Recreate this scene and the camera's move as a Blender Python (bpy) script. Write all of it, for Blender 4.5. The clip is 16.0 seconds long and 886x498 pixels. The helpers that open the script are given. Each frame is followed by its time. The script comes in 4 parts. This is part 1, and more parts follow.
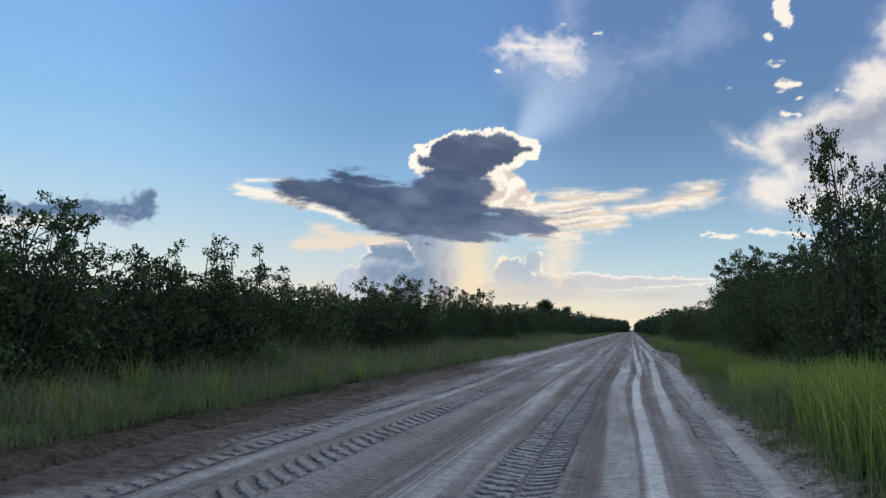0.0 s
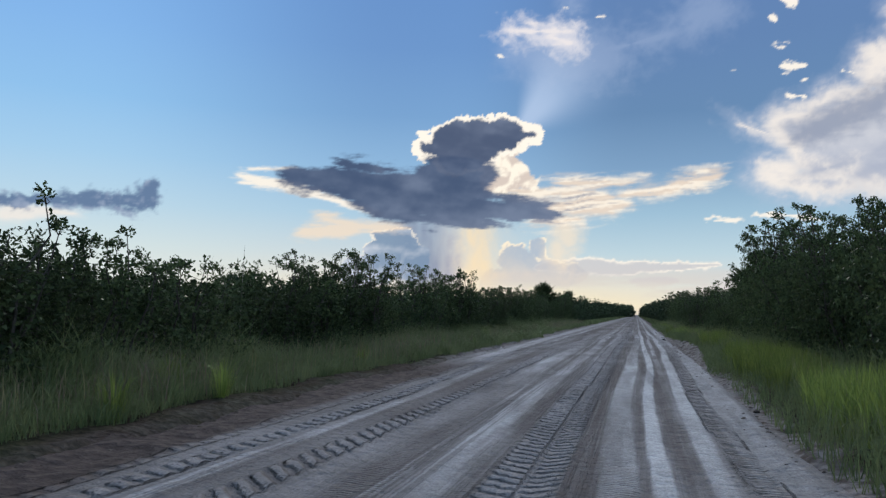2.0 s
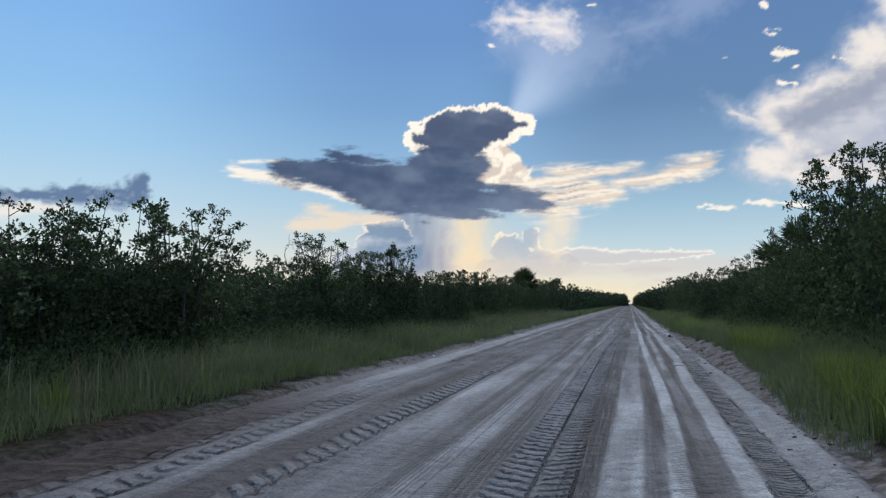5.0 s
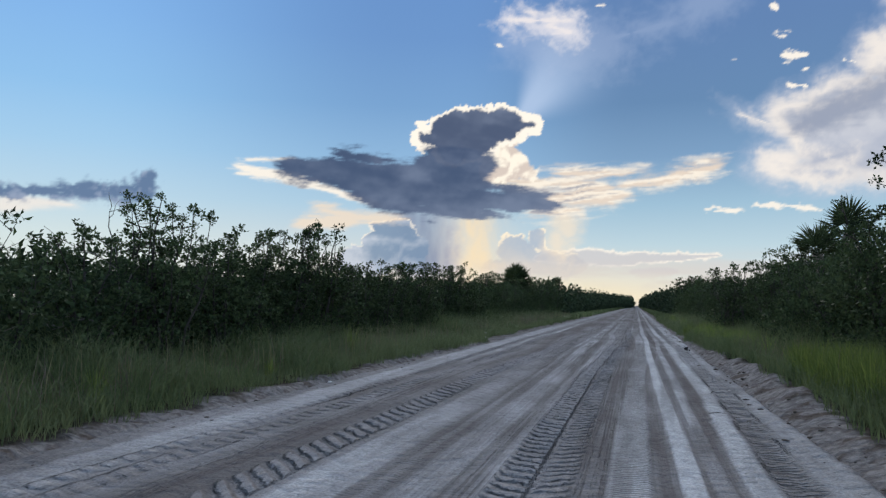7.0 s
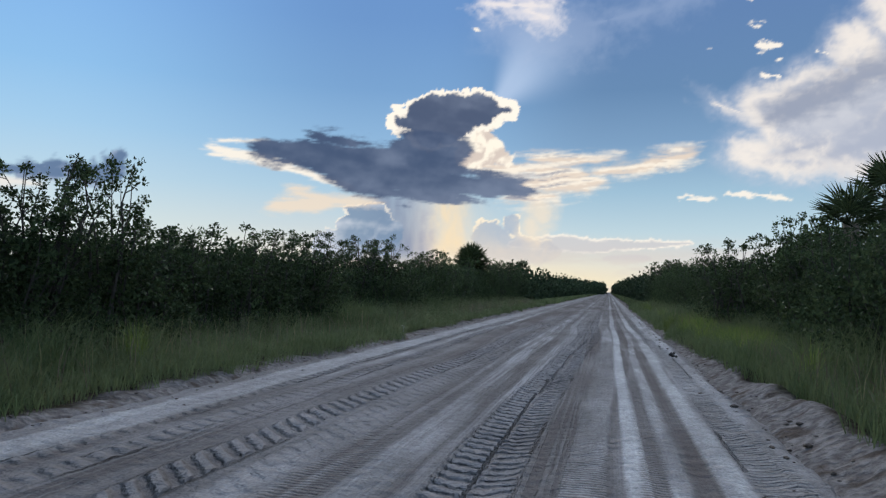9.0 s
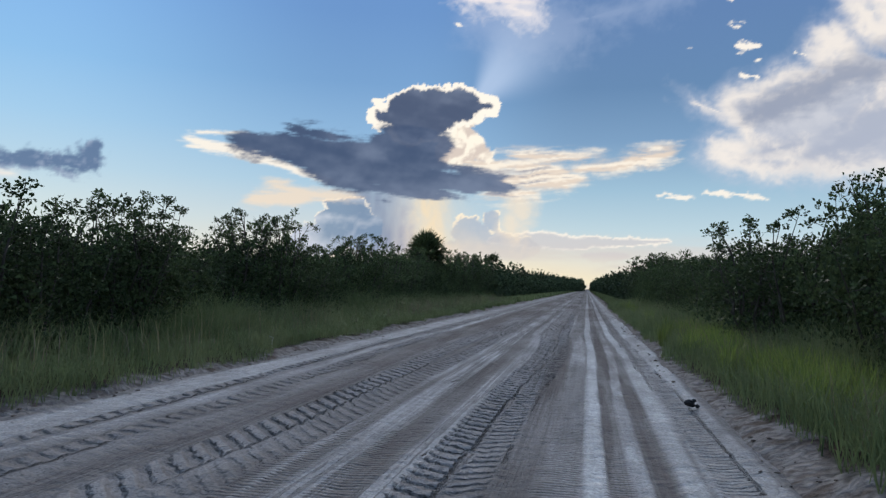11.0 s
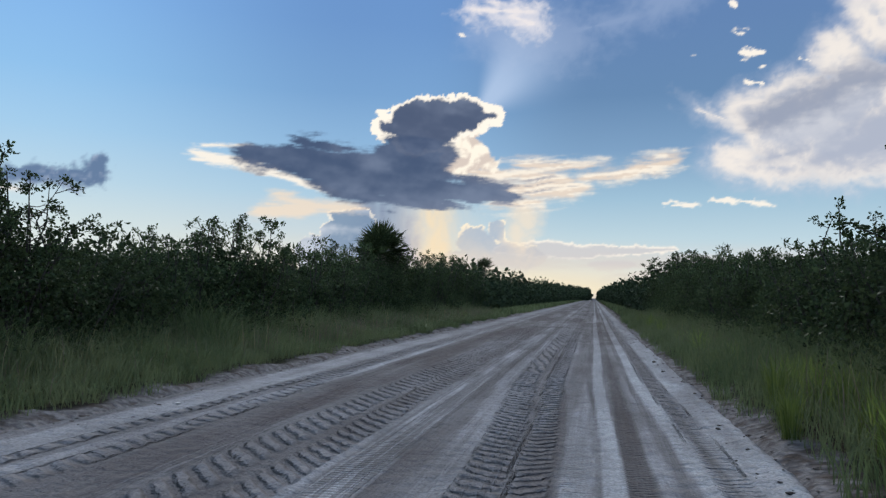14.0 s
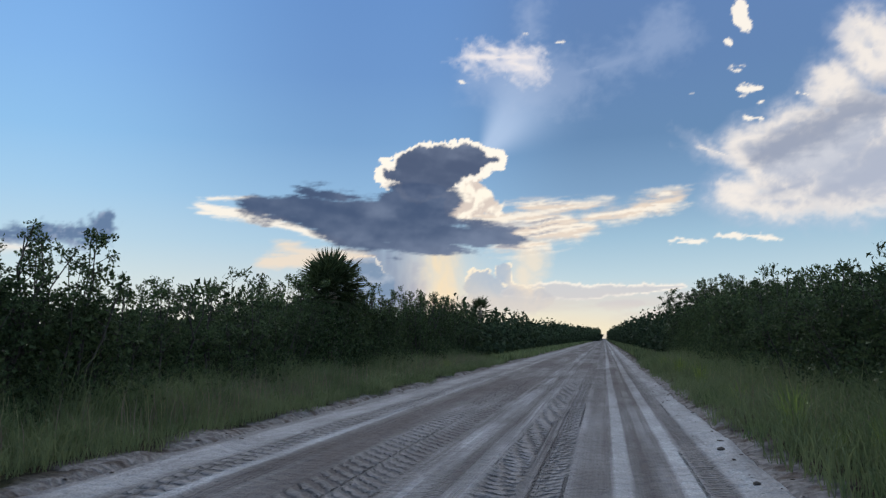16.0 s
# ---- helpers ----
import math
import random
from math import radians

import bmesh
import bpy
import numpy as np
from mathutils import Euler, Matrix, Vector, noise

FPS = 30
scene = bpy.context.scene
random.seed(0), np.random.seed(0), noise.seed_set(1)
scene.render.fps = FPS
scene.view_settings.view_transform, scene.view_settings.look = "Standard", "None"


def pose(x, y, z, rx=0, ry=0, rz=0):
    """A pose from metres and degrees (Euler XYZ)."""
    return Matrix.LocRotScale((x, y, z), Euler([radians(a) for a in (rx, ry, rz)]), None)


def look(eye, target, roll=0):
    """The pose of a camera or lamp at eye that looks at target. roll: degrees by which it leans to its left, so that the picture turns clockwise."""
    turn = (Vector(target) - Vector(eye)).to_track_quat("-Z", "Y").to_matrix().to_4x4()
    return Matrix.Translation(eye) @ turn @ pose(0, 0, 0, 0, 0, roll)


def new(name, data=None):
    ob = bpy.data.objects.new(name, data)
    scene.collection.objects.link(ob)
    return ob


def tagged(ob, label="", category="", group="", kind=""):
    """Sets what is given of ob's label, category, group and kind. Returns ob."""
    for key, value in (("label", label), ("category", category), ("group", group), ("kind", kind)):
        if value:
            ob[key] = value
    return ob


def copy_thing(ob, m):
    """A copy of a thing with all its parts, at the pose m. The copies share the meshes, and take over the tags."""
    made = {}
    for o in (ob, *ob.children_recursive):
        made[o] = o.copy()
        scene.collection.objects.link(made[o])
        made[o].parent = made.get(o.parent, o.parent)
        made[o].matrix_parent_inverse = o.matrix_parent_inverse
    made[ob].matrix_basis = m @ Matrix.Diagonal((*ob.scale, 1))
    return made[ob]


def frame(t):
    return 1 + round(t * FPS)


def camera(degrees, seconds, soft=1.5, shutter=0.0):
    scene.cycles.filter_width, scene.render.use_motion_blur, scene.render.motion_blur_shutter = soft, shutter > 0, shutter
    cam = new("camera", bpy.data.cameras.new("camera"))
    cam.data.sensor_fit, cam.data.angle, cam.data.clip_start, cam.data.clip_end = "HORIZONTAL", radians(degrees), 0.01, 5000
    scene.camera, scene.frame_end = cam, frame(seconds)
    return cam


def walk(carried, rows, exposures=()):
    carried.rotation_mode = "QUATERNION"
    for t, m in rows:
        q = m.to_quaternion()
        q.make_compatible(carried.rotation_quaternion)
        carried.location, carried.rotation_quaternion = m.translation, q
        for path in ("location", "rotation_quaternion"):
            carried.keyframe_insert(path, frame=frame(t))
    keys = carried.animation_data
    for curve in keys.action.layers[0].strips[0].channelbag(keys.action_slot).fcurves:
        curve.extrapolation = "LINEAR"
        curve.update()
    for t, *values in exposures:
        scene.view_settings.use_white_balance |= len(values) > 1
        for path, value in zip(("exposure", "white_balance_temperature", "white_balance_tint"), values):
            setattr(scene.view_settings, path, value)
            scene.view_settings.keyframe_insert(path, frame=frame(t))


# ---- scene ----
cam = camera(61.5, 16.0, soft=1.35)
PATH = [
    (0, 0.072, -0.011, 1.60, 95.871, -1.321, 14.140),
    (0.5, 0.080, 1.794, 1.60, 95.529, -1.313, 14.420),
    (1, 0.063, 3.603, 1.60, 95.252, -1.196, 14.619),
    (1.5, 0.029, 5.423, 1.60, 95.078, -0.918, 14.648),
    (2, -0.012, 7.263, 1.60, 94.852, -0.738, 14.524),
    (2.5, -0.056, 9.126, 1.60, 94.540, -0.396, 14.317),
    (3, -0.098, 11.016, 1.60, 94.253, -0.210, 14.150),
    (3.5, -0.135, 12.935, 1.60, 94.081, 0.000, 14.095),
    (4, -0.162, 14.883, 1.60, 94.060, 0.116, 14.069),
    (6.5, -0.143, 25.022, 1.60, 94.394, -0.550, 14.299),
    (7, -0.111, 27.109, 1.60, 94.174, -0.667, 14.506),
    (7.5, -0.073, 29.207, 1.60, 93.839, -0.722, 14.574),
    (8, -0.031, 31.312, 1.60, 93.522, -0.780, 14.297),
    (8.5, 0.013, 33.419, 1.60, 93.252, -0.909, 13.572),
    (9, 0.056, 35.524, 1.60, 93.040, -1.236, 12.533),
    (9.5, 0.097, 37.624, 1.60, 92.776, -1.670, 11.444),
    (12, 0.196, 47.938, 1.60, 92.758, -1.731, 10.855),
    (12.5, 0.188, 49.955, 1.60, 93.013, -1.485, 10.916),
    (13, 0.172, 51.959, 1.60, 93.207, -1.270, 10.969),
    (13.5, 0.149, 53.953, 1.60, 93.306, -1.262, 11.091),
    (14, 0.121, 55.942, 1.60, 93.525, -1.203, 11.440),
    (14.5, 0.094, 57.933, 1.60, 94.021, -0.990, 11.905),
    (15, 0.070, 59.934, 1.60, 94.962, -0.504, 12.353),
    (15.5, 0.057, 61.956, 1.60, 96.115, 0.145, 12.468),
    (16, 0.063, 64.011, 1.60, 96.994, 0.687, 12.131),
]
walk(cam, [(t, pose(*p)) for t, *p in PATH])

# ---- world, sun, exposure ----
SUN_AZ, SUN_EL = -9.5, 24.0
world = bpy.data.worlds.new("world")
scene.world = world
world.use_nodes = True
wn = world.node_tree.nodes
sky_tex = wn.new("ShaderNodeTexSky")
sky_tex.sky_type, sky_tex.sun_disc = "NISHITA", False
sky_tex.sun_elevation, sky_tex.sun_rotation = radians(SUN_EL), radians(SUN_AZ)
sky_tex.air_density, sky_tex.dust_density = 1.0, 0.6
wn["Background"].inputs["Strength"].default_value = 0.115
# thin cloud over the rest of the sky: blue mixed with warm white
haze = wn.new("ShaderNodeMix")
haze.data_type = "RGBA"
haze.inputs[0].default_value = 0.2
haze.inputs[7].default_value = (1.1, 1.1, 1.1, 1)
world.node_tree.links.new(sky_tex.outputs[0], haze.inputs[6])
world.node_tree.links.new(haze.outputs[2], wn["Background"].inputs["Color"])

sun = new("sun", bpy.data.lights.new("sun", "SUN"))
sun.data.energy, sun.data.angle, sun.data.color = 1.8, radians(34), (1.0, 0.96, 0.91)
sun.matrix_world = look((0, 0, 0), (-math.sin(radians(SUN_AZ)) * math.cos(radians(SUN_EL)),
                                     -math.cos(radians(SUN_AZ)) * math.cos(radians(SUN_EL)), -math.sin(radians(SUN_EL))))
EXPOSURE = 1.5
scene.view_settings.exposure = EXPOSURE


# ---- small tools ----
def lin(r, g, b):
    """8-bit display colour to linear."""
    return np.array([((c / 255 + 0.055) / 1.055) ** 2.4 if c > 10 else c / 255 / 12.92 for c in (r, g, b)])


TABLES = {}


def vnoise(x, y, seed):
    """Smooth value noise in 0..1 on arrays."""
    if seed not in TABLES:
        TABLES[seed] = np.random.RandomState(seed).rand(256, 256)
    table = TABLES[seed]
    xi, yi = np.floor(x).astype(int), np.floor(y).astype(int)
    fx, fy = x - xi, y - yi
    fx, fy = fx * fx * (3 - 2 * fx), fy * fy * (3 - 2 * fy)
    a, b = table[xi & 255, yi & 255], table[(xi + 1) & 255, yi & 255]
    c, d = table[xi & 255, (yi + 1) & 255], table[(xi + 1) & 255, (yi + 1) & 255]
    return (a * (1 - fx) + b * fx) * (1 - fy) + (c * (1 - fx) + d * fx) * fy


def fbm(x, y, seed, octaves=5, gain=0.55):
    """Layered noise, about -1..1."""
    out, amp, total = 0.0, 1.0, 0.0
    for k in range(octaves):
        out = out + amp * (vnoise(x * 2 ** k + 17.3 * k, y * 2 ** k + 5.1 * k, seed + k) * 2 - 1)
        total += amp
        amp *= gain
    return out / total * 1.6


def step(a, b, x):
    s = np.clip((x - a) / (b - a), 0, 1)
    return s * s * (3 - 2 * s)


def mesh_of(name, verts, faces, mats=(), smooth=False):
    me = bpy.data.meshes.new(name)
    me.from_pydata([tuple(v) for v in np.asarray(verts).tolist()] if not isinstance(verts, list) else verts, [],
                   faces.tolist() if isinstance(faces, np.ndarray) else faces)
    for m in mats:
        me.materials.append(m)
    if smooth:
        me.polygons.foreach_set("use_smooth", np.ones(len(me.polygons), dtype=bool))
    me.update()
    return me


def grid_faces(nu, nv):
    """Quads of a grid whose point (i, j) has index i * nv + j."""
    i, j = np.meshgrid(np.arange(nu - 1), np.arange(nv - 1), indexing="ij")
    a = (i * nv + j).ravel()
    return np.stack([a, a + nv, a + nv + 1, a + 1], 1)


def part(name, me, parent, label=""):
    ob = new(name, me)
    ob.parent = parent
    if label:
        tagged(ob, label)
    return ob


# ---- the sky: clouds as blots of (azimuth, elevation, half width, half height, tilt) in degrees ----
HEAD = [(-12.95, 13.02, 3.37, 1.9, 6.9), (-16.14, 12.6, 1.15, 1.16, 0.1), (-10.01, 13.67, 2.13, 1.55, -1.4), (-8.5, 13.68, 1.5, 0.73, -1.7), (-13.49, 11.82, 2.12, 1.21, -0.6)]
PLUME = [(-9.88, 11.13, 1.5, 1.21, -1.2), (-8.74, 10.28, 1.49, 0.87, -19.1), (-10.51, 9.97, 1.32, 0.87, -1.1), (-9.86, 12.12, 1.14, 0.43, 20.3)]
PLATE = [(-22.85, 9.86, 4.95, 1.15, -5.7), (-16.49, 8.68, 7.24, 1.95, -7.7), (-10.78, 8.02, 5.9, 1.17, -4.7), (-20.73, 11.07, 2.53, 0.39, -4.7), (-13.68, 10.48, 3.3, 1.73, 1.3), (-25.86, 10.13, 2.11, 0.59, -3.7)]
SILVER = [(-27.09, 9.54, 3.35, 0.42, -6.7), (-27.77, 10.64, 1.88, 0.17, 4.3), (-24.1, 8.77, 3.41, 0.38, -15.7), (-29.17, 9.45, 1.32, 0.25, -1.7), (-21.49, 8.03, 1.94, 0.26, -12.7)]
BAND = [(-5.62, 9.16, 4.52, 0.65, -5.0), (-3.22, 9.94, 3.41, 0.51, -0.5), (1.01, 9.16, 2.73, 0.64, 5.1), (4.14, 9.83, 2.17, 0.63, 8.6), (-3.7, 8.15, 3.62, 0.86, 3.9), (-5.89, 7.14, 2.41, 0.56, 2.4), (-8.67, 9.37, 2.62, 0.61, -7.4)]
TAIL = [(-23.56, 6.05, 2.56, 0.56, 4.3), (-20.57, 6.42, 3.03, 0.39, -0.7), (-23.48, 7.34, 0.94, 0.21, 1.3), (-22.3, 6.75, 1.72, 0.26, -8.7)]
TOWER = [(-19.11, 4.26, 1.82, 1.9, 1.3), (-20.45, 3.14, 1.72, 1.29, 1.3), (-17.93, 5.3, 1.48, 1.04, 1.3), (-21.65, 2.89, 1.11, 1.46, 1.3), (-17.24, 4.1, 1.48, 1.73, 1.3)]
MOUND = [(-8.93, 3.85, 1.47, 1.56, 1.3), (-6.81, 2.93, 3.2, 1.12, 1.3), (-9.6, 2.54, 2.16, 1.12, 1.3), (-7.39, 5.08, 0.69, 0.78, 1.3)]
PILLAR = [(-5.13, 6.05, 1.11, 1.46, 11.3), (-5.76, 4.75, 0.94, 1.29, 9.3)]
SHELF = [(-1.55, 3.52, 6.21, 0.51, 0.3), (2.92, 3.67, 3.18, 0.33, 0.3), (-4.48, 3.82, 2.54, 0.43, 1.3), (1.31, 2.5, 1.81, 0.42, 1.3)]
GREAT = [(8.4, 13.28, 1.65, 0.36, -21.9), (11.38, 13.06, 2.58, 1.98, -6.5), (10.07, 10.1, 2.17, 1.77, -4.9), (12.64, 9.36, 3.2, 1.58, -5.2), (16.61, 10.45, 3.95, 2.75, -6.7), (14.07, 14.54, 2.97, 1.48, 11.4), (16.69, 16.33, 2.08, 2.34, 23.4), (18.93, 18.69, 1.98, 2.95, 21.7), (17.17, 13.43, 3.93, 2.82, 19.4), (19.99, 11.17, 3.99, 3.32, -8.0), (14.25, 11.87, 4.46, 3.12, 4.0)]
GREY = [(16.03, 14.42, 4.49, 0.65, 20.9), (19.35, 15.51, 2.07, 0.89, 20.4), (12.88, 13.13, 1.8, 0.51, 16.8)]
HAZE = [(16.94, 10.22, 3.62, 1.14, 15.8), (19.73, 11.95, 2.81, 1.7, 9.0), (13.06, 10.23, 2.49, 0.87, 10.6)]
PUFF = [(-7.22, 21.19, 3.45, 0.96, -2.7), (-5.67, 20.55, 2.2, 0.97, -18.7), (-9.22, 21.02, 1.52, 0.32, -3.7)]
CHIPS = [(-10.67, 19.56, 0.37, 0.09, -3.7), (-5.21, 22.77, 0.18, 0.04, 1.3), (10.75, 22.45, 0.63, 1.02, -4.5), (11.09, 21.64, 0.44, 0.45, -9.1), (9.82, 20.73, 0.32, 0.2, -8.3), (11.08, 17.34, 0.93, 0.29, -3.7), (10.55, 16.87, 0.29, 0.12, -7.3), (11.33, 15.31, 0.75, 0.2, -11.2), (7.04, 17.56, 0.2, 0.09, -6.4), (10.22, 19.02, 0.44, 0.04, -3.0), (10.2, 18.75, 0.41, 0.04, -2.9), (11.78, 16.32, 0.18, 0.06, 18.7), (14.39, 16.53, 0.27, 0.06, -8.5), (-2.51, 22.01, 0.57, 0.06, 3.2)]
FLECKS = [(10.05, 7.13, 1.98, 0.2, -3.7), (11.56, 6.9, 0.97, 0.32, -6.7), (12.3, 6.69, 0.44, 0.16, -8.7), (6.43, 6.92, 1.03, 0.14, 1.3), (5.7, 7.21, 0.36, 0.07, 1.3)]
VEIL = [(-5.01, 19.52, 5.24, 2.23, -8.7), (4.9, 21.28, 2.21, 1.53, 41.3), (-0.27, 19.92, 4.65, 1.19, 9.3), (-4.82, 23.5, 0.7, 1.56, 1.3)]
GLOOM = [(-38.8, 7.61, 3.27, 0.79, -1.7), (-36.53, 8.12, 0.98, 1.04, 1.3), (-41.64, 7.44, 3.12, 0.62, 1.3), (-45, 7.19, 3.57, 0.6, 1.3), (-36.2, 8.83, 0.45, 0.48, 1.3)]
GLEAM = [(-43.29, 6.52, 2.35, 0.34, -0.7), (-46.2, 6.1, 2.52, 0.44, 1.3)]


def blot(az, el, shapes, wobble):
    """How far inside the joined ellipses a direction lies, in degrees; wobble is added to the distance."""
    best = np.full(az.shape, -9.0)
    for a, e, rx, ry, tilt in shapes:
        c, s = math.cos(radians(tilt)), math.sin(radians(tilt))
        u, v = (az - a) * c + (el - e) * s, -(az - a) * s + (el - e) * c
        near = (np.abs(u) < rx * 2.2 + 2) & (np.abs(v) < ry * 2.2 + 2)
        q = np.sqrt((u[near] / rx) ** 2 + (v[near] / ry) ** 2)
        g = np.sqrt((u[near] / rx ** 2) ** 2 + (v[near] / ry ** 2) ** 2)
        d = q * (1 - q) / (g + 1e-6)
        k = best[near]
        h = np.clip(0.5 + 0.5 * (d - k) / 0.4, 0, 1)
        best[near] = k * (1 - h) + d * h + 0.4 * h * (1 - h) * 0.5
    return best + wobble


def paint_sky(az, el):
    """Linear colour and cover of the sky's sheet."""
    knots = [0, 2.0, 4.5, 7.5, 11, 15, 20, 26, 34]
    left = [lin(228, 230, 220), lin(222, 231, 227), lin(208, 227, 231), lin(184, 216, 236), lin(162, 206, 240),
            lin(142, 194, 240), lin(130, 182, 238), lin(118, 170, 232), lin(104, 156, 222)]
    mid = [lin(244, 232, 200), lin(230, 226, 208), lin(200, 217, 225), lin(170, 205, 229), lin(142, 185, 224),
           lin(120, 165, 213), lin(108, 152, 208), lin(102, 146, 206), lin(94, 139, 202)]
    right = [lin(230, 228, 214), lin(212, 222, 224), lin(186, 214, 228), lin(157, 194, 219), lin(124, 162, 200),
             lin(102, 140, 183), lin(98, 134, 183), lin(97, 132, 185), lin(94, 129, 187)]
    w_left, w_right = step(-18, -42, az), step(-14, 0, az)
    col = np.zeros(az.shape + (3,))
    for c in range(3):
        m = np.interp(el, knots, [k[c] for k in mid])
        l = np.interp(el, knots, [k[c] for k in left])
        r = np.interp(el, knots, [k[c] for k in right])
        col[..., c] = m + (l - m) * w_left + (r - m) * w_right
    glow = np.exp(-((az + 3) / 9) ** 2 - (el / 2.6) ** 2)[..., None]
    col = col + (lin(252, 236, 192) - col) * glow * 0.6

    def over(tone, alpha):
        nonlocal col
        alpha = np.clip(alpha, 0, 1)[..., None]
        col = col * (1 - alpha) + tone * alpha

    def between(a, b, t):
        return a + (b - a) * np.clip(t, 0, 1)[..., None]

    def billows(scale, seed, octaves=5):
        """Rounded heaps, 0..1, bright towards the top of each."""
        n = 0.0
        for k in range(octaves):
            f = scale * 2.1 ** k
            n = n + np.abs(vnoise(az * f + warp, el * f * 1.15 + 7.7 * k, seed + k) * 2 - 1) * 0.55 ** k
        return n / 2.0

    warp = fbm(az * 0.35, el * 0.35, 61, 3)
    fine = fbm(az * 1.5 + warp, el * 1.9, 11, 6, 0.6)
    puffy = billows(0.55, 23, 5)
    wisp = fbm(az * 0.34 + 0.35 * el, el * 2.1 + 0.5 * warp, 31, 6, 0.62)
    soft = fbm(az * 0.22, el * 0.3, 41, 5)
    slope = lambda n, d=5: n - np.roll(n, -d, axis=1)  # lit from above
    heap = slope(puffy, 6)
    white, dark = lin(255, 251, 240), lin(69, 87, 119)

    # light fanning up past the cloud's top
    a0, e0 = -9.3, 13.4
    fan = np.degrees(np.arctan2(az - a0, np.maximum(el - e0, 0.01)))
    reach = np.hypot(az - a0, el - e0)
    beam = step(4, 34, fan) * step(84, 44, fan) * step(0.2, 1.6, reach) * step(10.0, 2.5, reach) * (el > e0)
    over(lin(184, 208, 240), 0.75 * beam)

    # veils and the great cloud to the east
    v = blot(az, el, VEIL, 0.9 * soft + 0.6 * fine)
    over(lin(174, 194, 226), 0.36 * step(-1.4, 1.6, v))
    g = blot(az, el, GREAT, 0.22 * soft + 0.40 * fine + 0.4 * puffy - 0.25)
    over(lin(196, 206, 226), 0.45 * step(-1.3, 0.5, g))
    inside = step(-0.4, 1.1, g)
    over(between(lin(244, 240, 234), lin(204, 210, 221), step(0.4, 2.6, g + 0.9 * soft + 0.3 * fine)), 0.92 * inside)
    haze = blot(az, el, HAZE, 0.8 * soft + 0.5 * fine)
    over(lin(168, 180, 202), 0.85 * step(-1.2, 1.4, haze) * inside)
    grey = blot(az, el, GREY, 0.25 * soft + 0.3 * wisp + 0.2 * fine + 0.3)
    over(lin(146, 159, 183), 0.9 * step(-0.9, 0.7, grey) * inside)

    # far low clouds and the haze on the horizon
    over(lin(214, 208, 204), 0.5 * step(0.0, 0.7, fbm(az * 0.16, el * 1.1, 151, 4) + 0.2) * step(4.4, 2.6, el) * step(-22, -12, az))
    s = blot(az, el, SHELF, 0.16 * fine + 0.5 * puffy - 0.2)
    over(between(lin(206, 206, 210), lin(222, 214, 204), step(3.0, 1.6, el)), 0.75 * step(-0.12, 0.2, s) * step(1.4, 2.6, el))
    over(white * 0.98, 0.85 * step(-0.08, 0.06, s) * step(0.26, 0.04, s) * step(2.9, 3.3, el + 0.25 * fine))
    m = blot(az, el, MOUND, 0.75 * puffy + 0.14 * fine - 0.3)
    inside = step(-0.08, 0.10, m)
    body = between(lin(174, 188, 206), lin(214, 210, 206), step(4.6, 2.4, el) + 0.5 * heap)
    over(body, 0.78 * inside * step(0.6, 3.4, el))
    over(lin(246, 232, 208), 0.7 * step(-0.8, 0.9, blot(az, el, PILLAR, 0.5 * puffy + 0.3 * fine - 0.2)))
    over(lin(253, 244, 222), 0.95 * step(-0.1, 0.0, m) * step(0.20, 0.05, m) * step(3.2, 4.4, el) * step(-0.3, 0.3, fine + 0.2))
    shaft = np.exp(-((az + 12.2 + 0.25 * fine) / 1.9) ** 2) * step(7.6, 6.2, el) * step(0.6, 3.8, el)
    over(lin(252, 229, 186), 0.88 * shaft * (0.72 + 0.35 * fbm(az * 1.3 + 0.2 * el, el * 0.5, 71, 4)))
    rain = step(-19.4, -17.2, az) * step(-12.0, -14.2, az + 0.12 * el + 0.3 * fine) * step(8.0, 6.5, el) * step(0.8, 3.0, el)
    over(between(lin(138, 154, 180), lin(190, 188, 196), step(-16.2, -12.6, az)), 0.92 * rain * (0.85 + 0.3 * fbm(az * 1.1, el * 0.3, 72, 4)))
    t = blot(az, el, TOWER, 0.85 * puffy + 0.16 * fine - 0.32)
    over(between(lin(124, 150, 180), lin(192, 204, 220), step(-19.4, -22.0, az) + 1.0 * heap + 0.25 * soft + 0.6 * step(4.0, 2.0, el)), 0.9 * step(-0.06, 0.10, t) * step(0.8, 2.4, el) * step(-11.5, -14.5, az))
    over(lin(248, 244, 232), 0.85 * step(-0.06, 0.0, t) * step(0.16, 0.04, t) * step(-15.8, -17.5, az) * step(3.6, 4.8, el))

    # the layers round the storm cloud
    over(lin(248, 227, 199), 0.7 * step(-0.35, 0.4, blot(az, el, TAIL, 0.4 * wisp)))
    over(white * 0.95, 0.95 * step(-0.12, 0.25, blot(az, el, SILVER, 0.30 * wisp)))
    comb = fbm(az * 0.16 + 0.2 * warp, (el - 0.06 * az) * 2.6 + 0.4 * warp, 35, 5, 0.6)
    b = blot(az, el, BAND, 0.35 * wisp + 0.32 * comb + 0.14 * fine + 0.02)
    bands = step(-0.5, 0.5, slope(comb, 4) * 2.0 + 0.25 * fine + 0.2 * comb)
    over(between(lin(232, 218, 202), lin(254, 246, 230), bands), 0.92 * step(-0.45, 0.55, b))
    over(lin(146, 152, 170), 0.8 * step(0.10, 0.55, comb) * step(-0.1, 0.6, b) * step(3.0, -5.0, az + 0.6 * (el - 8)))
    p = blot(az, el, PLUME, 0.95 * puffy + 0.14 * fine - 0.35)
    over(between(lin(216, 206, 198), lin(255, 250, 236), 0.6 + 3.0 * heap + 0.3 * fine), step(-0.08, 0.14, p))
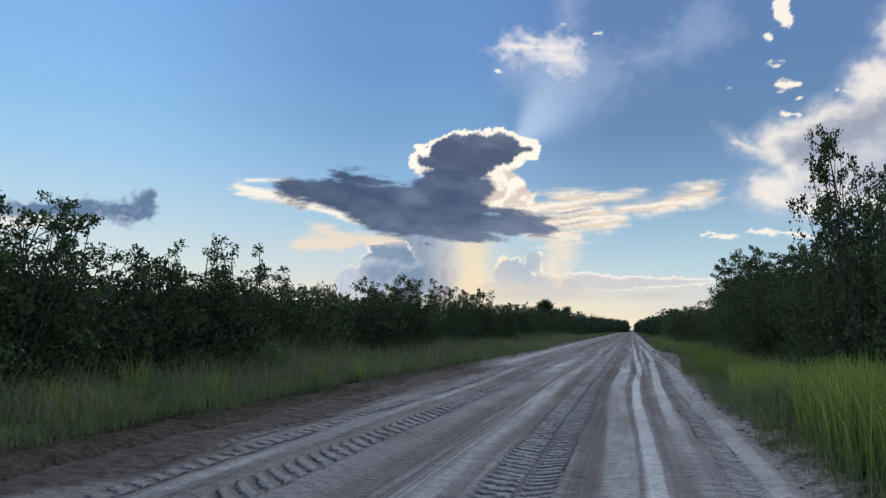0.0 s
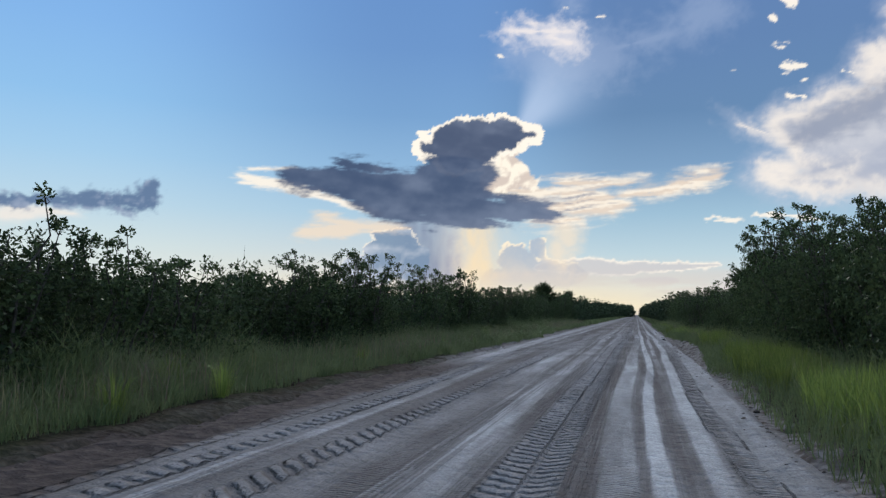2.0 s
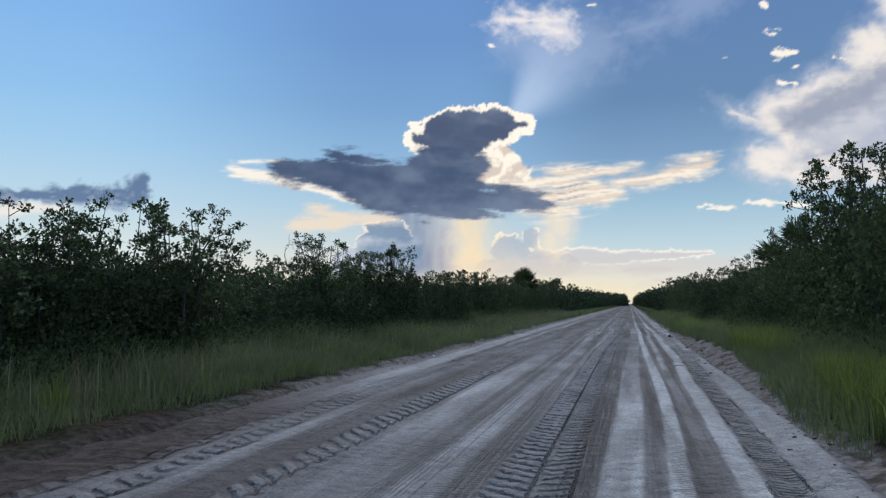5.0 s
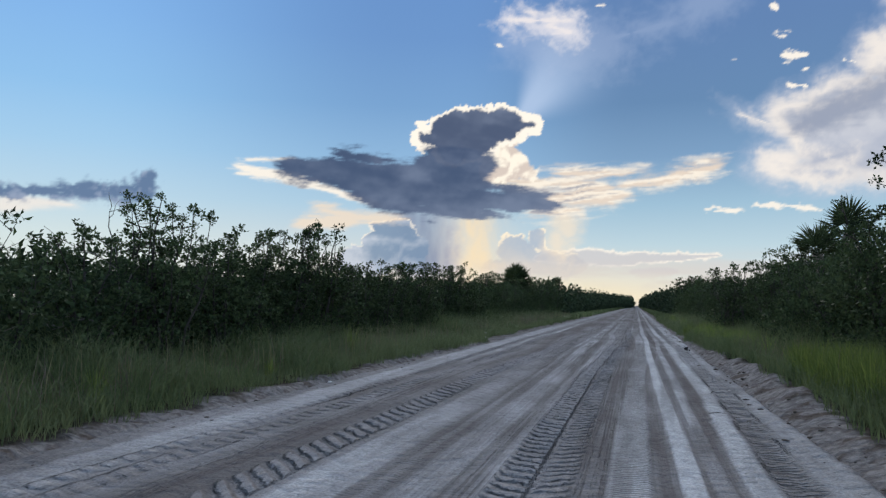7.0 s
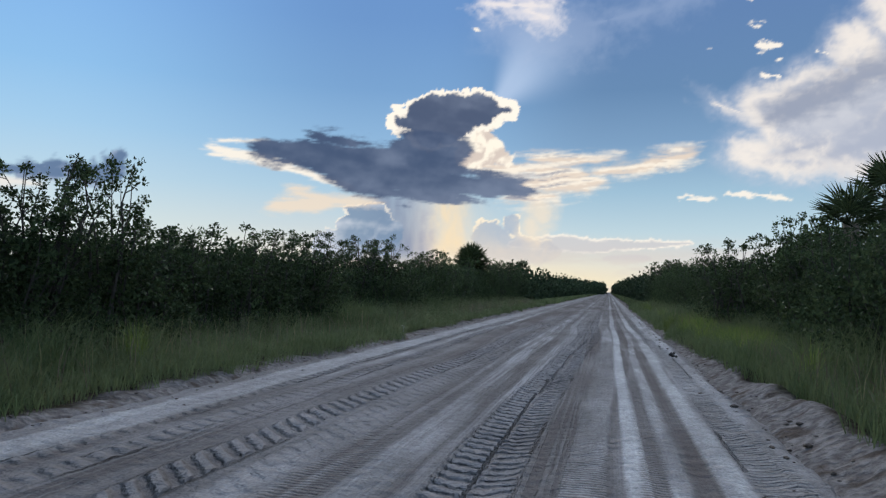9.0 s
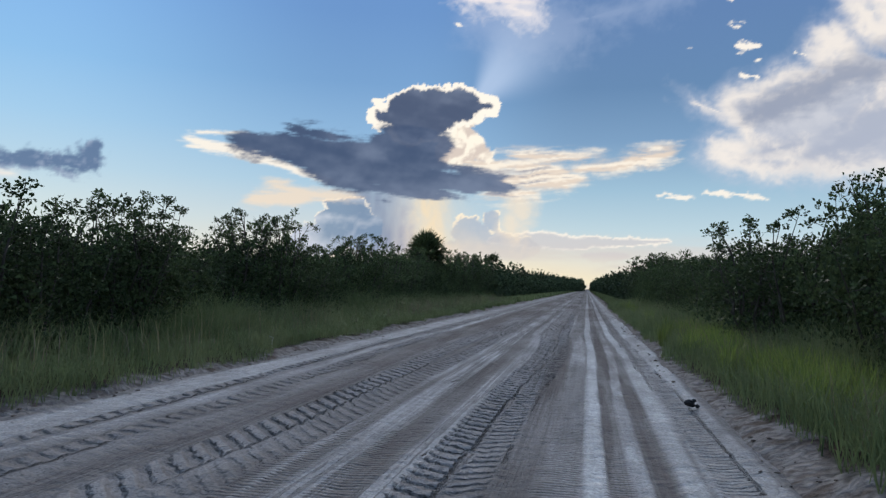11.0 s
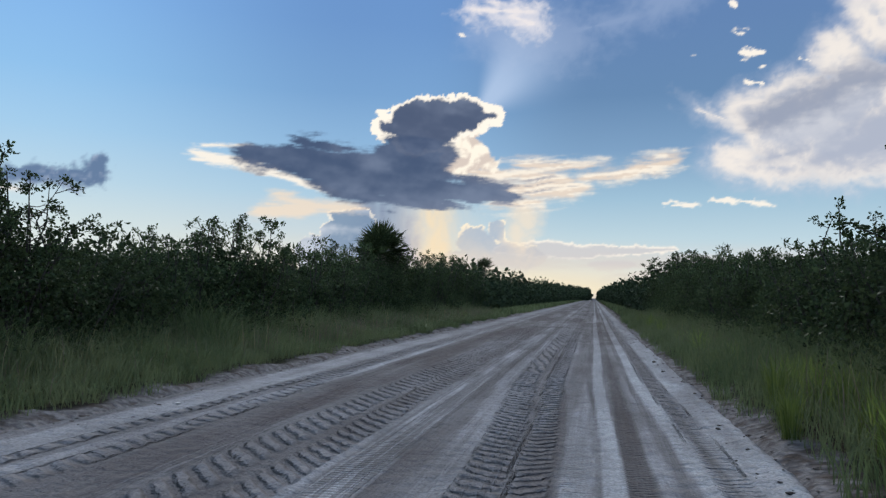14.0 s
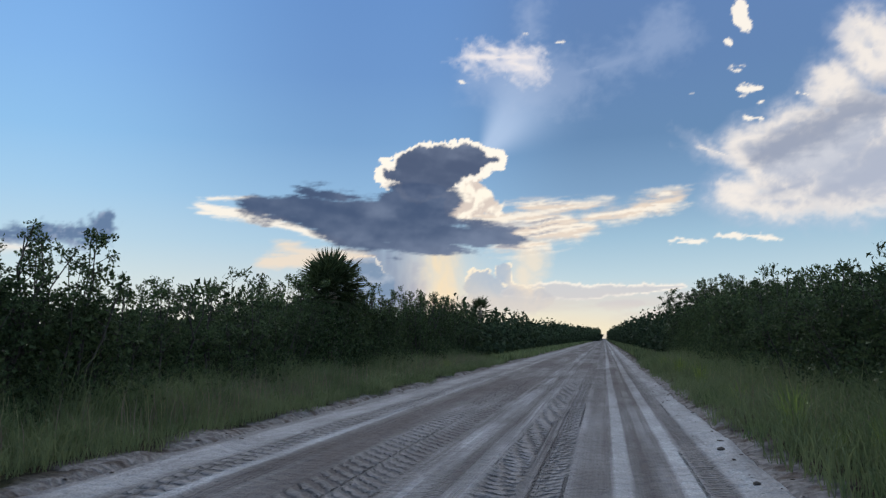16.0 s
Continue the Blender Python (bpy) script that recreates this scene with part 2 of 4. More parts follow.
    knobs = billows(1.2, 171, 4)
    h = blot(az, el, HEAD, 0.55 * puffy + 0.75 * knobs + 0.12 * fine - 0.46)
    over(white, step(-0.05, 0.05, h) * step(9.6, 11.0, el))
    rim = 0.27 + 0.12 * fine + 0.75 * step(-14.6, -16.6, az) * step(14.5, 12.0, el) + 0.30 * step(-10.5, -7.8, az)
    core = step(rim - 0.10, rim + 0.16, h)
    d = blot(az, el, PLATE, 0.65 * wisp + 0.10 * fine - 0.04)
    tone = between(dark, lin(112, 128, 156), step(-0.6, 1.5, 0.9 * soft + 0.45 * fbm(az * 0.3 + 0.3 * el, el * 1.0, 33, 3) + 0.3 * heap + 0.12 * fine + 0.04 * (az + 18)))
    over(tone, 0.98 * core * step(-6.6, -7.4, az + 0.3 * fine))
    over(tone, 0.98 * step(-0.22, 0.42, d))

    # small clouds
    over(lin(236, 236, 242), 0.66 * step(-0.7, 0.9, blot(az, el, PUFF, 0.7 * fine + 0.4 * soft)))
    over(lin(250, 244, 240), 0.55 * step(-0.1, 0.9, blot(az, el, PUFF, 0.55 * fine + 0.6 * wisp - 0.5)))
    over(white, 0.92 * step(-0.05, 0.10, blot(az, el, CHIPS, 0.22 * fine + 0.22 * puffy - 0.10)))
    over(white * 0.97, 0.9 * step(-0.06, 0.14, blot(az, el, FLECKS, 0.25 * fine + 0.3 * puffy - 0.12)))
    over(lin(246, 238, 228), 0.7 * step(-0.4, 0.4, blot(az, el, GLEAM, 0.25 * wisp)))
    over(between(lin(92, 118, 156), lin(140, 158, 188), 3.0 * heap + 0.3 * fine), 0.93 * step(-0.15, 0.4, blot(az, el, GLOOM, 1.0 * puffy + 0.3 * fine - 0.42)))

    col = col * np.array([1.045, 1.0, 0.972])
    cover = step(-64, -50, az) * step(40, 26, az) * step(29.5, 26, el)
    return col, cover


def build_sky():
    az = np.concatenate([np.arange(-66, -48, 1.0), np.arange(-48, 23, 0.11), np.arange(23, 42, 1.0)])
    el = np.concatenate([[-0.6, -0.3], np.arange(0, 25.5, 0.1), np.arange(25.5, 31, 0.5)])
    a, e = np.meshgrid(az, el, indexing="ij")
    col, cover = paint_sky(a, np.maximum(e, 0))
    ra, re = np.radians(a), np.radians(e)
    far = 4700.0
    pts = np.stack([far * np.sin(ra) * np.cos(re), 32 + far * np.cos(ra) * np.cos(re), far * np.sin(re)], -1).reshape(-1, 3)
    me = mesh_of("sky_backdrop", pts, grid_faces(len(az), len(el)), smooth=True)
    tint = me.color_attributes.new("tint", "FLOAT_COLOR", "POINT")
    tint.data.foreach_set("color", np.concatenate([col, cover[..., None]], -1).reshape(-1).astype(np.float32))
    m = bpy.data.materials.new("evening_sky")
    m.use_nodes = True
    n, l = m.node_tree.nodes, m.node_tree.links
    n.clear()
    at = n.new("ShaderNodeAttribute")
    at.attribute_name = "tint"
    em, tr, mix, out = (n.new(k) for k in ("ShaderNodeEmission", "ShaderNodeBsdfTransparent", "ShaderNodeMixShader", "ShaderNodeOutputMaterial"))
    em.inputs["Strength"].default_value = 2 ** -EXPOSURE
    l.new(at.outputs["Color"], em.inputs["Color"])
    l.new(at.outputs["Alpha"], mix.inputs[0])
    l.new(tr.outputs[0], mix.inputs[1])
    l.new(em.outputs[0], mix.inputs[2])
    l.new(mix.outputs[0], out.inputs["Surface"])
    me.materials.append(m)
    tagged(new("backdrop", me), "evening sky with a dark storm cloud edged in sunlight", "sky", kind="structure")


build_sky()


# ---- materials ----
def material(name, rough=0.8):
    m = bpy.data.materials.new(name)
    m.use_nodes = True
    n, l = m.node_tree.nodes, m.node_tree.links
    b = n["Principled BSDF"]
    b.inputs["Roughness"].default_value = rough
    b.inputs["Specular IOR Level"].default_value = 0.3
    return m, n, l, b


def mixed(n, l, fac, a, b):
    """A colour between a and b; each is a socket or an rgb."""
    x = n.new("ShaderNodeMix")
    x.data_type = "RGBA"
    for sock, v in ((x.inputs[0], fac), (x.inputs[6], a), (x.inputs[7], b)):
        if isinstance(v, bpy.types.NodeSocket):
            l.new(v, sock)
        else:
            sock.default_value = v if isinstance(v, float) else (*v, 1)
    return x.outputs[2]


def grain(n, l, scale, detail=4, stretch=(1, 1, 1), lo=0.35, hi=0.65):
    """Noise in object space, spread to 0..1."""
    tc, mp, nz, mr = n.new("ShaderNodeTexCoord"), n.new("ShaderNodeMapping"), n.new("ShaderNodeTexNoise"), n.new("ShaderNodeMapRange")
    mp.inputs["Scale"].default_value = stretch
    nz.inputs["Scale"].default_value, nz.inputs["Detail"].default_value = scale, detail
    mr.inputs["From Min"].default_value, mr.inputs["From Max"].default_value = lo, hi
    l.new(tc.outputs["Object"], mp.inputs[0])
    l.new(mp.outputs[0], nz.inputs["Vector"])
    l.new(nz.outputs[0], mr.inputs[0])
    return mr.outputs[0]


def relief(n, l, b, height, depth, strength=1.0, under=None):
    k = n.new("ShaderNodeBump")
    k.inputs["Distance"].default_value, k.inputs["Strength"].default_value = depth, strength
    l.new(height, k.inputs["Height"])
    if under is not None:
        l.new(under, k.inputs["Normal"])
    l.new(k.outputs[0], b.inputs["Normal"])
    return k.outputs[0]


def leafy(name, dark, light, rough=0.5, glow=0.25, patchy=0.0):
    """Leaves: each blade its own shade, some light coming through."""
    m, n, l, b = material(name, rough)
    b.inputs["Specular IOR Level"].default_value = 0.06
    geo, info = n.new("ShaderNodeNewGeometry"), n.new("ShaderNodeObjectInfo")
    c = mixed(n, l, geo.outputs["Random Per Island"], dark, light)
    if patchy:
        spot = grain(n, l, patchy, 3)
        c = mixed(n, l, spot, c, mixed(n, l, 0.45, c, (0.20, 0.215, 0.115)))
    hue = n.new("ShaderNodeHueSaturation")
    rng = n.new("ShaderNodeMapRange")
    rng.inputs["To Min"].default_value, rng.inputs["To Max"].default_value = 0.75, 1.25
    l.new(info.outputs["Random"], rng.inputs[0])
    l.new(rng.outputs[0], hue.inputs["Value"])
    l.new(c, hue.inputs["Color"])
    l.new(hue.outputs[0], b.inputs["Base Color"])
    tr, mx = n.new("ShaderNodeBsdfTranslucent"), n.new("ShaderNodeMixShader")
    mx.inputs[0].default_value = glow
    l.new(hue.outputs[0], tr.inputs["Color"])
    l.new(b.outputs[0], mx.inputs[1])
    l.new(tr.outputs[0], mx.inputs[2])
    l.new(mx.outputs[0], n["Material Output"].inputs["Surface"])
    return m


LEAF = leafy("shrub_leaf", (0.022, 0.035, 0.017), (0.070, 0.097, 0.043), 0.6, 0.28)
FAR_LEAF = leafy("far_leaf", (0.018, 0.028, 0.016), (0.045, 0.062, 0.032), 0.8, 0.1)
FROND = leafy("palm_frond", (0.024, 0.035, 0.018), (0.052, 0.068, 0.032), 0.5, 0.12)
GRASS = leafy("grass_blade", (0.050, 0.080, 0.036), (0.134, 0.174, 0.076), 0.65, 0.35, 0.7)
REED = leafy("tall_grass_blade", (0.08, 0.125, 0.032), (0.21, 0.265, 0.070), 0.5, 0.4)
SEED = leafy("seed_head", (0.10, 0.075, 0.06), (0.19, 0.15, 0.12), 0.8, 0.2)
STRAW = leafy("dry_stalk", (0.22, 0.20, 0.10), (0.32, 0.29, 0.16), 0.7, 0.2)


def bark_material(name, a, b2):
    m, n, l, b = material(name, 0.9)
    g = grain(n, l, 14, 5, (1, 1, 0.25))
    l.new(mixed(n, l, g, a, b2), b.inputs["Base Color"])
    relief(n, l, b, g, 0.01)
    return m


BARK = bark_material("shrub_bark", (0.026, 0.022, 0.019), (0.065, 0.057, 0.050))
PALM_BARK = bark_material("palm_bark", (0.09, 0.075, 0.06), (0.20, 0.17, 0.14))
DEAD = bark_material("bare_wood", (0.11, 0.10, 0.088), (0.22, 0.20, 0.18))


def ground_material():
    m, n, l, b = material("soil_and_litter", 1.0)
    b.inputs["Specular IOR Level"].default_value = 0.03
    at = n.new("ShaderNodeAttribute")
    at.attribute_name = "sand"
    big, small = grain(n, l, 0.6, 4), grain(n, l, 9, 5)
    soil = mixed(n, l, small, (0.020, 0.014, 0.011), (0.046, 0.033, 0.026))
    green = mixed(n, l, small, (0.016, 0.019, 0.010), (0.036, 0.038, 0.020))
    sand = mixed(n, l, small, (0.105, 0.094, 0.088), (0.215, 0.200, 0.190))
    clod = grain(n, l, 3.2, 5, (1, 1, 1), 0.52, 0.66)
    sand = mixed(n, l, clod, sand, (0.075, 0.06, 0.05))
    dirt = mixed(n, l, big, soil, green)
    l.new(mixed(n, l, at.outputs["Fac"], dirt, sand), b.inputs["Base Color"])
    first = relief(n, l, b, big, 0.05)
    relief(n, l, b, small, 0.03, 1.0, first)
    return m


def road_material():
    m, n, l, b = material("rutted_sand", 0.95)
    b.inputs["Specular IOR Level"].default_value = 0.08
    pale, brown, print_ = (n.new("ShaderNodeAttribute") for _ in range(3))
    pale.attribute_name, brown.attribute_name, print_.attribute_name = "pale", "brown", "ripple"
    small, mid, big = grain(n, l, 34, 5), grain(n, l, 5, 4), grain(n, l, 0.8, 4, (1.4, 0.5, 1))
    line = grain(n, l, 15, 3, (1.0, 0.02, 1), 0.38, 0.62)

    def times(sock, k):
        x = n.new("ShaderNodeMath")
        x.operation = "MULTIPLY"
        l.new(sock, x.inputs[0])
        if isinstance(k, float):
            x.inputs[1].default_value = k
        else:
            l.new(k, x.inputs[1])
        return x.outputs[0]

    loose = mixed(n, l, big, (0.132, 0.127, 0.126), (0.250, 0.244, 0.243))
    loose = mixed(n, l, times(line, 0.22), loose, (0.33, 0.32, 0.315))
    hair = grain(n, l, 46, 2, (1.0, 0.012, 1), 0.42, 0.6)
    loose = mixed(n, l, times(hair, 0.3), loose, (0.085, 0.075, 0.07))
    earth = mixed(n, l, mid, (0.034, 0.026, 0.023), (0.074, 0.057, 0.050))
    packed = mixed(n, l, big, (0.47, 0.478, 0.476), (0.62, 0.628, 0.627))
    c = mixed(n, l, pale.outputs["Fac"], loose, packed)
    c = mixed(n, l, times(small, 0.42), c, (0.10, 0.088, 0.082))
    c = mixed(n, l, times(mid, 0.26), c, (0.125, 0.112, 0.104))
    c = mixed(n, l, brown.outputs["Fac"], c, earth)
    # thin parallel ribs left by smooth tyres, their grooves darker in colour
    rib = n.new("ShaderNodeAttribute")
    rib.attribute_name = "ribs"
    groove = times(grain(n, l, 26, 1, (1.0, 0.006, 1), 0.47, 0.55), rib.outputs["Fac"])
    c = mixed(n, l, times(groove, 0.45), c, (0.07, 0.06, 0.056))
    wave = n.new("ShaderNodeTexWave")
    wave.wave_type, wave.bands_direction = "BANDS", "Y"
    wave.inputs["Scale"].default_value, wave.inputs["Distortion"].default_value = 4.2, 0.9
    wave.inputs["Detail"].default_value, wave.inputs["Detail Scale"].default_value = 2.0, 3.0
    tc = n.new("ShaderNodeTexCoord")
    l.new(tc.outputs["Object"], wave.inputs["Vector"])
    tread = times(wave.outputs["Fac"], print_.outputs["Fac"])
    # the ripple mask darkens the colour as well as driving the bump
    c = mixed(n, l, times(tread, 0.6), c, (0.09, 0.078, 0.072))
    # tyre lugs: a tooth in each turn of the track's phase
    lug, phase = n.new("ShaderNodeAttribute"), n.new("ShaderNodeAttribute")
    lug.attribute_name, phase.attribute_name = "lug", "phase"
    jag = n.new("ShaderNodeMath")
    jag.operation = "MULTIPLY_ADD"
    jag.inputs[1].default_value = 0.12
    l.new(mid, jag.inputs[0])
    l.new(phase.outputs["Fac"], jag.inputs[2])
    tooth = n.new("ShaderNodeMath")
    tooth.operation = "PINGPONG"
    tooth.inputs[1].default_value = 0.5
    l.new(jag.outputs[0], tooth.inputs[0])
    shape = n.new("ShaderNodeMapRange")
    shape.interpolation_type = "SMOOTHSTEP"
    shape.inputs["From Min"].default_value, shape.inputs["From Max"].default_value = 0.12, 0.36
    l.new(tooth.outputs[0], shape.inputs[0])
    teeth = times(shape.outputs[0], lug.outputs["Fac"])
    hollow = n.new("ShaderNodeMath")
    hollow.operation = "SUBTRACT"
    l.new(lug.outputs["Fac"], hollow.inputs[0])
    l.new(teeth, hollow.inputs[1])
    # lit teeth and the shade between them, put into the sand's colour
    c = mixed(n, l, times(teeth, 0.24), c, (0.34, 0.325, 0.315))
    c = mixed(n, l, times(hollow.outputs[0], 0.24), c, (0.06, 0.048, 0.043))
    l.new(c, b.inputs["Base Color"])
    rough = relief(n, l, b, mid, 0.035)
    zero = relief(n, l, b, teeth, 0.06, 1.0, rough)
    first = relief(n, l, b, tread, 0.018, 1.0, zero)
    ridge = relief(n, l, b, groove, 0.014, 1.0, first)
    second = relief(n, l, b, times(line, 0.4), 0.010, 0.8, ridge)
    relief(n, l, b, small, 0.008, 0.8, second)
    return m


SOIL, SAND = ground_material(), road_material()


# ---- ground and road ----
LEFT_EDGE, RIGHT_EDGE = -6.2, 1.75


def left_edge(y):
    return LEFT_EDGE + 0.30 * fbm(y * 0.08, y * 0.0, 25, 5, 0.65)


def right_edge(y):
    return RIGHT_EDGE + 0.14 * fbm(y * 0.13, y * 0.0, 26, 5, 0.65)


def grass_edge(y):
    """Where the west verge's grass begins; bare dug soil lies before it near the start."""
    return left_edge(y) - 0.40 * step(36, 26, y)


def ground_height(x, y):
    """The verges: a low sandy bank along each side of the road, uneven soil beyond."""
    rough = 0.05 * fbm(x * 0.9, y * 0.9, 5, 4) + 0.03 * fbm(x * 4.0, y * 4.0, 6, 3)
    le, re = left_edge(y), right_edge(y)
    bank_l = 0.05 * np.exp(-((x - le + 0.5) / 0.45) ** 2)
    lumps = 0.5 + 0.9 * vnoise(x * 1.1, y * 0.8, 9)
    bank_r = (0.10 + 0.16 * np.exp(-((y - 44) / 9) ** 2)) * np.exp(-((x - re - 0.62) / 0.40) ** 2) * lumps
    under = step(le - 0.1, le + 0.35, x) * step(re + 0.15, re - 0.2, x)
    return (0.03 + rough + bank_l + bank_r) * (1 - under) - 0.14 * under


def build_ground():
    xs = np.unique(np.round(np.concatenate([-np.geomspace(14, 4600, 26), np.arange(-14, -7.6, 0.6), np.arange(-7.6, -5.0, 0.12), np.arange(-5, 1.4, 0.8),
                                            np.arange(1.4, 3.4, 0.08), np.arange(3.4, 9, 0.5), np.geomspace(9, 4600, 26)]), 3))
    ys = np.unique(np.round(np.concatenate([-np.geomspace(6, 4600, 20), np.arange(-6, 4, 1.0), np.arange(4, 92, 0.19), np.arange(92, 170, 1.0), np.geomspace(170, 4640, 40)]), 3))
    x, y = np.meshgrid(xs, ys, indexing="ij")
    z = ground_height(x, y)
    z = np.where(np.hypot(x, y) > 400, -0.14, z)
    me = mesh_of("ground", np.stack([x, y, z], -1).reshape(-1, 3), grid_faces(len(xs), len(ys)), [SOIL], True)
    le, re = left_edge(y), right_edge(y)
    wide = 0.28 + 0.25 * np.exp(-((y - 44) / 9) ** 2)
    sand = step(re + 0.30 + wide, re + 0.05 + wide, x + 0.25 * fbm(x * 2, y * 2, 3, 3)) * step(le - 0.5, le - 0.1, x + 0.3 * fbm(x * 2, y * 2, 4, 3))
    sand = sand * (1 - 0.85 * step(-3.0, -4.0, x) * step(35, 27, y))
    at = me.attributes.new("sand", "FLOAT", "POINT")
    at.data.foreach_set("value", sand.reshape(-1).astype(np.float32))
    tagged(new("ground", me), "sandy soil verge with litter beside the track", "ground", kind="structure")


# bands along the road: each a middle line given at these stretches, half width and strength
ALONG = (7.5, 21, 33, 43.5, 54, 62, 72, 95)
TRACKS, STREAKS, CHURNED, PRINTS, RIBS = [], [], [], [], []


def lugs(half, pitch, depth, rut, lean, rows, mids, strong):
    """A wheel track with a row (or two) of tread blocks."""
    TRACKS.append((half, pitch, depth, rut, lean, rows, mids, strong))


def streak(half, whole, mids, strong):
    """Hard smooth pale sand; whole: how unbroken."""
    STREAKS.append((half, whole, mids, strong))


def churned(half, mids, strong):
    CHURNED.append((half, mids, strong))


def tread_print(half, mids):
    PRINTS.append((half, mids))


def ribbed(half, mids):
    RIBS.append((half, mids))


lugs(0.23, 0.34, 0.062, 0.016, 1.2, 0, (-3.5, -3.33, -3.42, -3.45, -3.1, -3.2, -3.1, -3.1), (1, 1, 1, 1, 1, 0.9, 0.7, 0.6))
lugs(0.14, 0.29, 0.055, 0.008, 0.5, 0, (-4.6, -4.45, -4.7, -4.45, -4.4, -4.5, -4.75, -4.7), (0.7, 1, 0.5, 0.5, 0.5, 0.6, 0.6, 0.5))
lugs(0.20, 0.30, 0.050, 0.012, 1.2, 0, (-2.95, -2.97, -2.98, -2.85, -2.65, -2.52, -2.6, -2.6), (0.1, 0, 0, 0.2, 0.5, 1, 0.7, 0.5))
lugs(0.20, 0.24, 0.050, 0.014, 0.5, 0, (-1.2, -1.22, -1.18, -1.2, -0.97, -0.80, -1.15, -1.1), (1, 1, 1, 1, 1, 0.7, 1, 0.7))
lugs(0.15, 0.21, 0.034, 0.010, -0.8, 0, (-0.82, -0.88, -0.84, -0.84, -0.64, -0.40, -0.62, -0.6), (0.9, 0.7, 0.9, 0.8, 0.7, 0.6, 0.9, 0.6))
lugs(0.14, 0.11, 0.018, 0.008, 0.1, 0, (1.25, 1.06, 1.26, 1.46, 1.42, 1.31, 1.17, 1.2), (0.8, 0.9, 1, 0.9, 0.4, 0.7, 0.7, 0.5))
lugs(0.09, 0.30, 0.040, 0.004, 0.4, 0, (-5.1, -5.1, -5.05, -4.98, -5.1, -5.2, -5.05, -5.0), (0.4, 0.4, 0.5, 0.7, 0.8, 0.9, 0.8, 0.5))

streak(0.100, 0.97, (0.33, 0.19, 0.36, 0.30, 0.30, 0.32, 0.20, 0.2), (0.95, 1, 1, 1, 1, 0.9, 0.65, 0.5))
streak(0.120, 0.80, (0.80, 0.78, 0.93, 1.10, 1.10, 1.13, 0.92, 0.9), (0.2, 0.95, 0.95, 0.8, 0.9, 0.7, 0.85, 0.6))
streak(0.080, 0.45, (0.62, 0.55, 0.62, 0.68, 0.66, 0.74, 0.62, 0.6), (0.2, 0.2, 0.4, 0.8, 0.9, 0.35, 0.3, 0.3))
streak(0.190, 0.60, (-0.06, -0.33, -0.17, -0.11, 0.03, 0.02, -0.2, -0.2), (0.75, 0.75, 0.95, 0.6, 0.35, 0.55, 0.3, 0.3))
streak(0.200, 0.50, (-1.95, -1.97, -1.92, -1.85, -2.02, -1.97, -2.0, -2.0), (0.65, 0.75, 0.5, 0.45, 0.6, 0.75, 0.7, 0.5))
streak(0.280, 0.55, (-2.6, -2.65, -2.8, -2.75, -2.6, -2.6, -2.6, -2.6), (0, 0, 0.75, 0.25, 0, 0, 0, 0))
streak(0.150, 0.50, (-1.6, -1.6, -1.55, -1.42, -1.28, -1.17, -1.5, -1.5), (0.3, 0.15, 0.4, 0.4, 0.65, 0.65, 0.5, 0.4))
streak(0.260, 0.55, (1.38, 1.42, 1.62, 1.5, 1.5, 1.6, 1.6, 1.5), (0.45, 0.6, 0.5, 0.5, 0.7, 0.7, 0.65, 0.4))
streak(0.340, 0.60, (-5.6, -5.6, -5.35, -5.4, -5.5, -5.5, -5.65, -5.6), (0, 0, 0.6, 0.65, 0.6, 0.55, 0.5, 0.3))
streak(0.110, 0.50, (-4.15, -4.12, -4.45, -4.7, -4.75, -4.85, -4.6, -4.6), (0.5, 0.6, 0.3, 0.35, 0.55, 0.55, 0.6, 0.4))
streak(0.045, 0.60, (-2.3, -2.4, -2.3, -2.3, -2.4, -2.3, -2.3, -2.3), (0.5, 0.5, 0.4, 0.5, 0.5, 0.4, 0.3, 0.3))

churned(0.27, (-3.85, -3.75, -3.9, -3.95, -3.65, -4.0, -3.7, -3.7), (0.5, 0.75, 0.65, 0.6, 0.85, 0.85, 0.85, 0.7))
churned(0.17, (-0.42, -0.62, -0.55, -0.5, -0.35, -0.35, -0.15, -0.2), (0.7, 0.65, 0.5, 0.45, 0.5, 0.75, 0.7, 0.7))
churned(0.14, (0.62, 0.47, 0.62, 0.90, 0.88, 0.55, 0.58, 0.6), (0.6, 0.65, 0.65, 0.75, 0.7, 0.7, 0.5, 0.5))
churned(0.20, (-2.6, -2.6, -2.3, -2.45, -2.6, -2.8, -2.55, -2.5), (0.35, 0.3, 0.3, 0.35, 0.3, 0.6, 0.85, 0.7))
churned(0.13, (-1.5, -1.58, -1.62, -1.65, -1.65, -1.6, -1.65, -1.6), (0.5, 0.55, 0.45, 0.4, 0.35, 0.6, 0.4, 0.4))
churned(0.06, (0.14, -0.02, 0.15, 0.12, 0.46, 0.18, 0.02, 0.0), (0.5, 0.6, 0.75, 0.65, 0.65, 0.7, 0.5, 0.4))
churned(0.22, (-4.9, -4.9, -4.5, -4.85, -4.3, -4.3, -4.2, -4.3), (0.3, 0.3, 0.5, 0.55, 0.5, 0.6, 0.5, 0.5))

tread_print(0.19, (-0.06, -0.33, -0.17, -0.11, 0.03, 0.02, -0.2, -0.2))
tread_print(0.12, (0.58, 0.47, 0.12, 0.5, 0.46, 0.5, 0.5, 0.5))
tread_print(0.22, (-2.5, -2.5, -2.4, -2.3, -2.4, -1.5, -2.3, -2.3))
tread_print(0.20, (-1.65, -1.65, -1.6, -1.7, -1.7, -1.95, -1.8, -1.7))
tread_print(0.16, (1.3, 1.1, 1.3, 1.5, 1.5, 1.35, 1.2, 1.2))

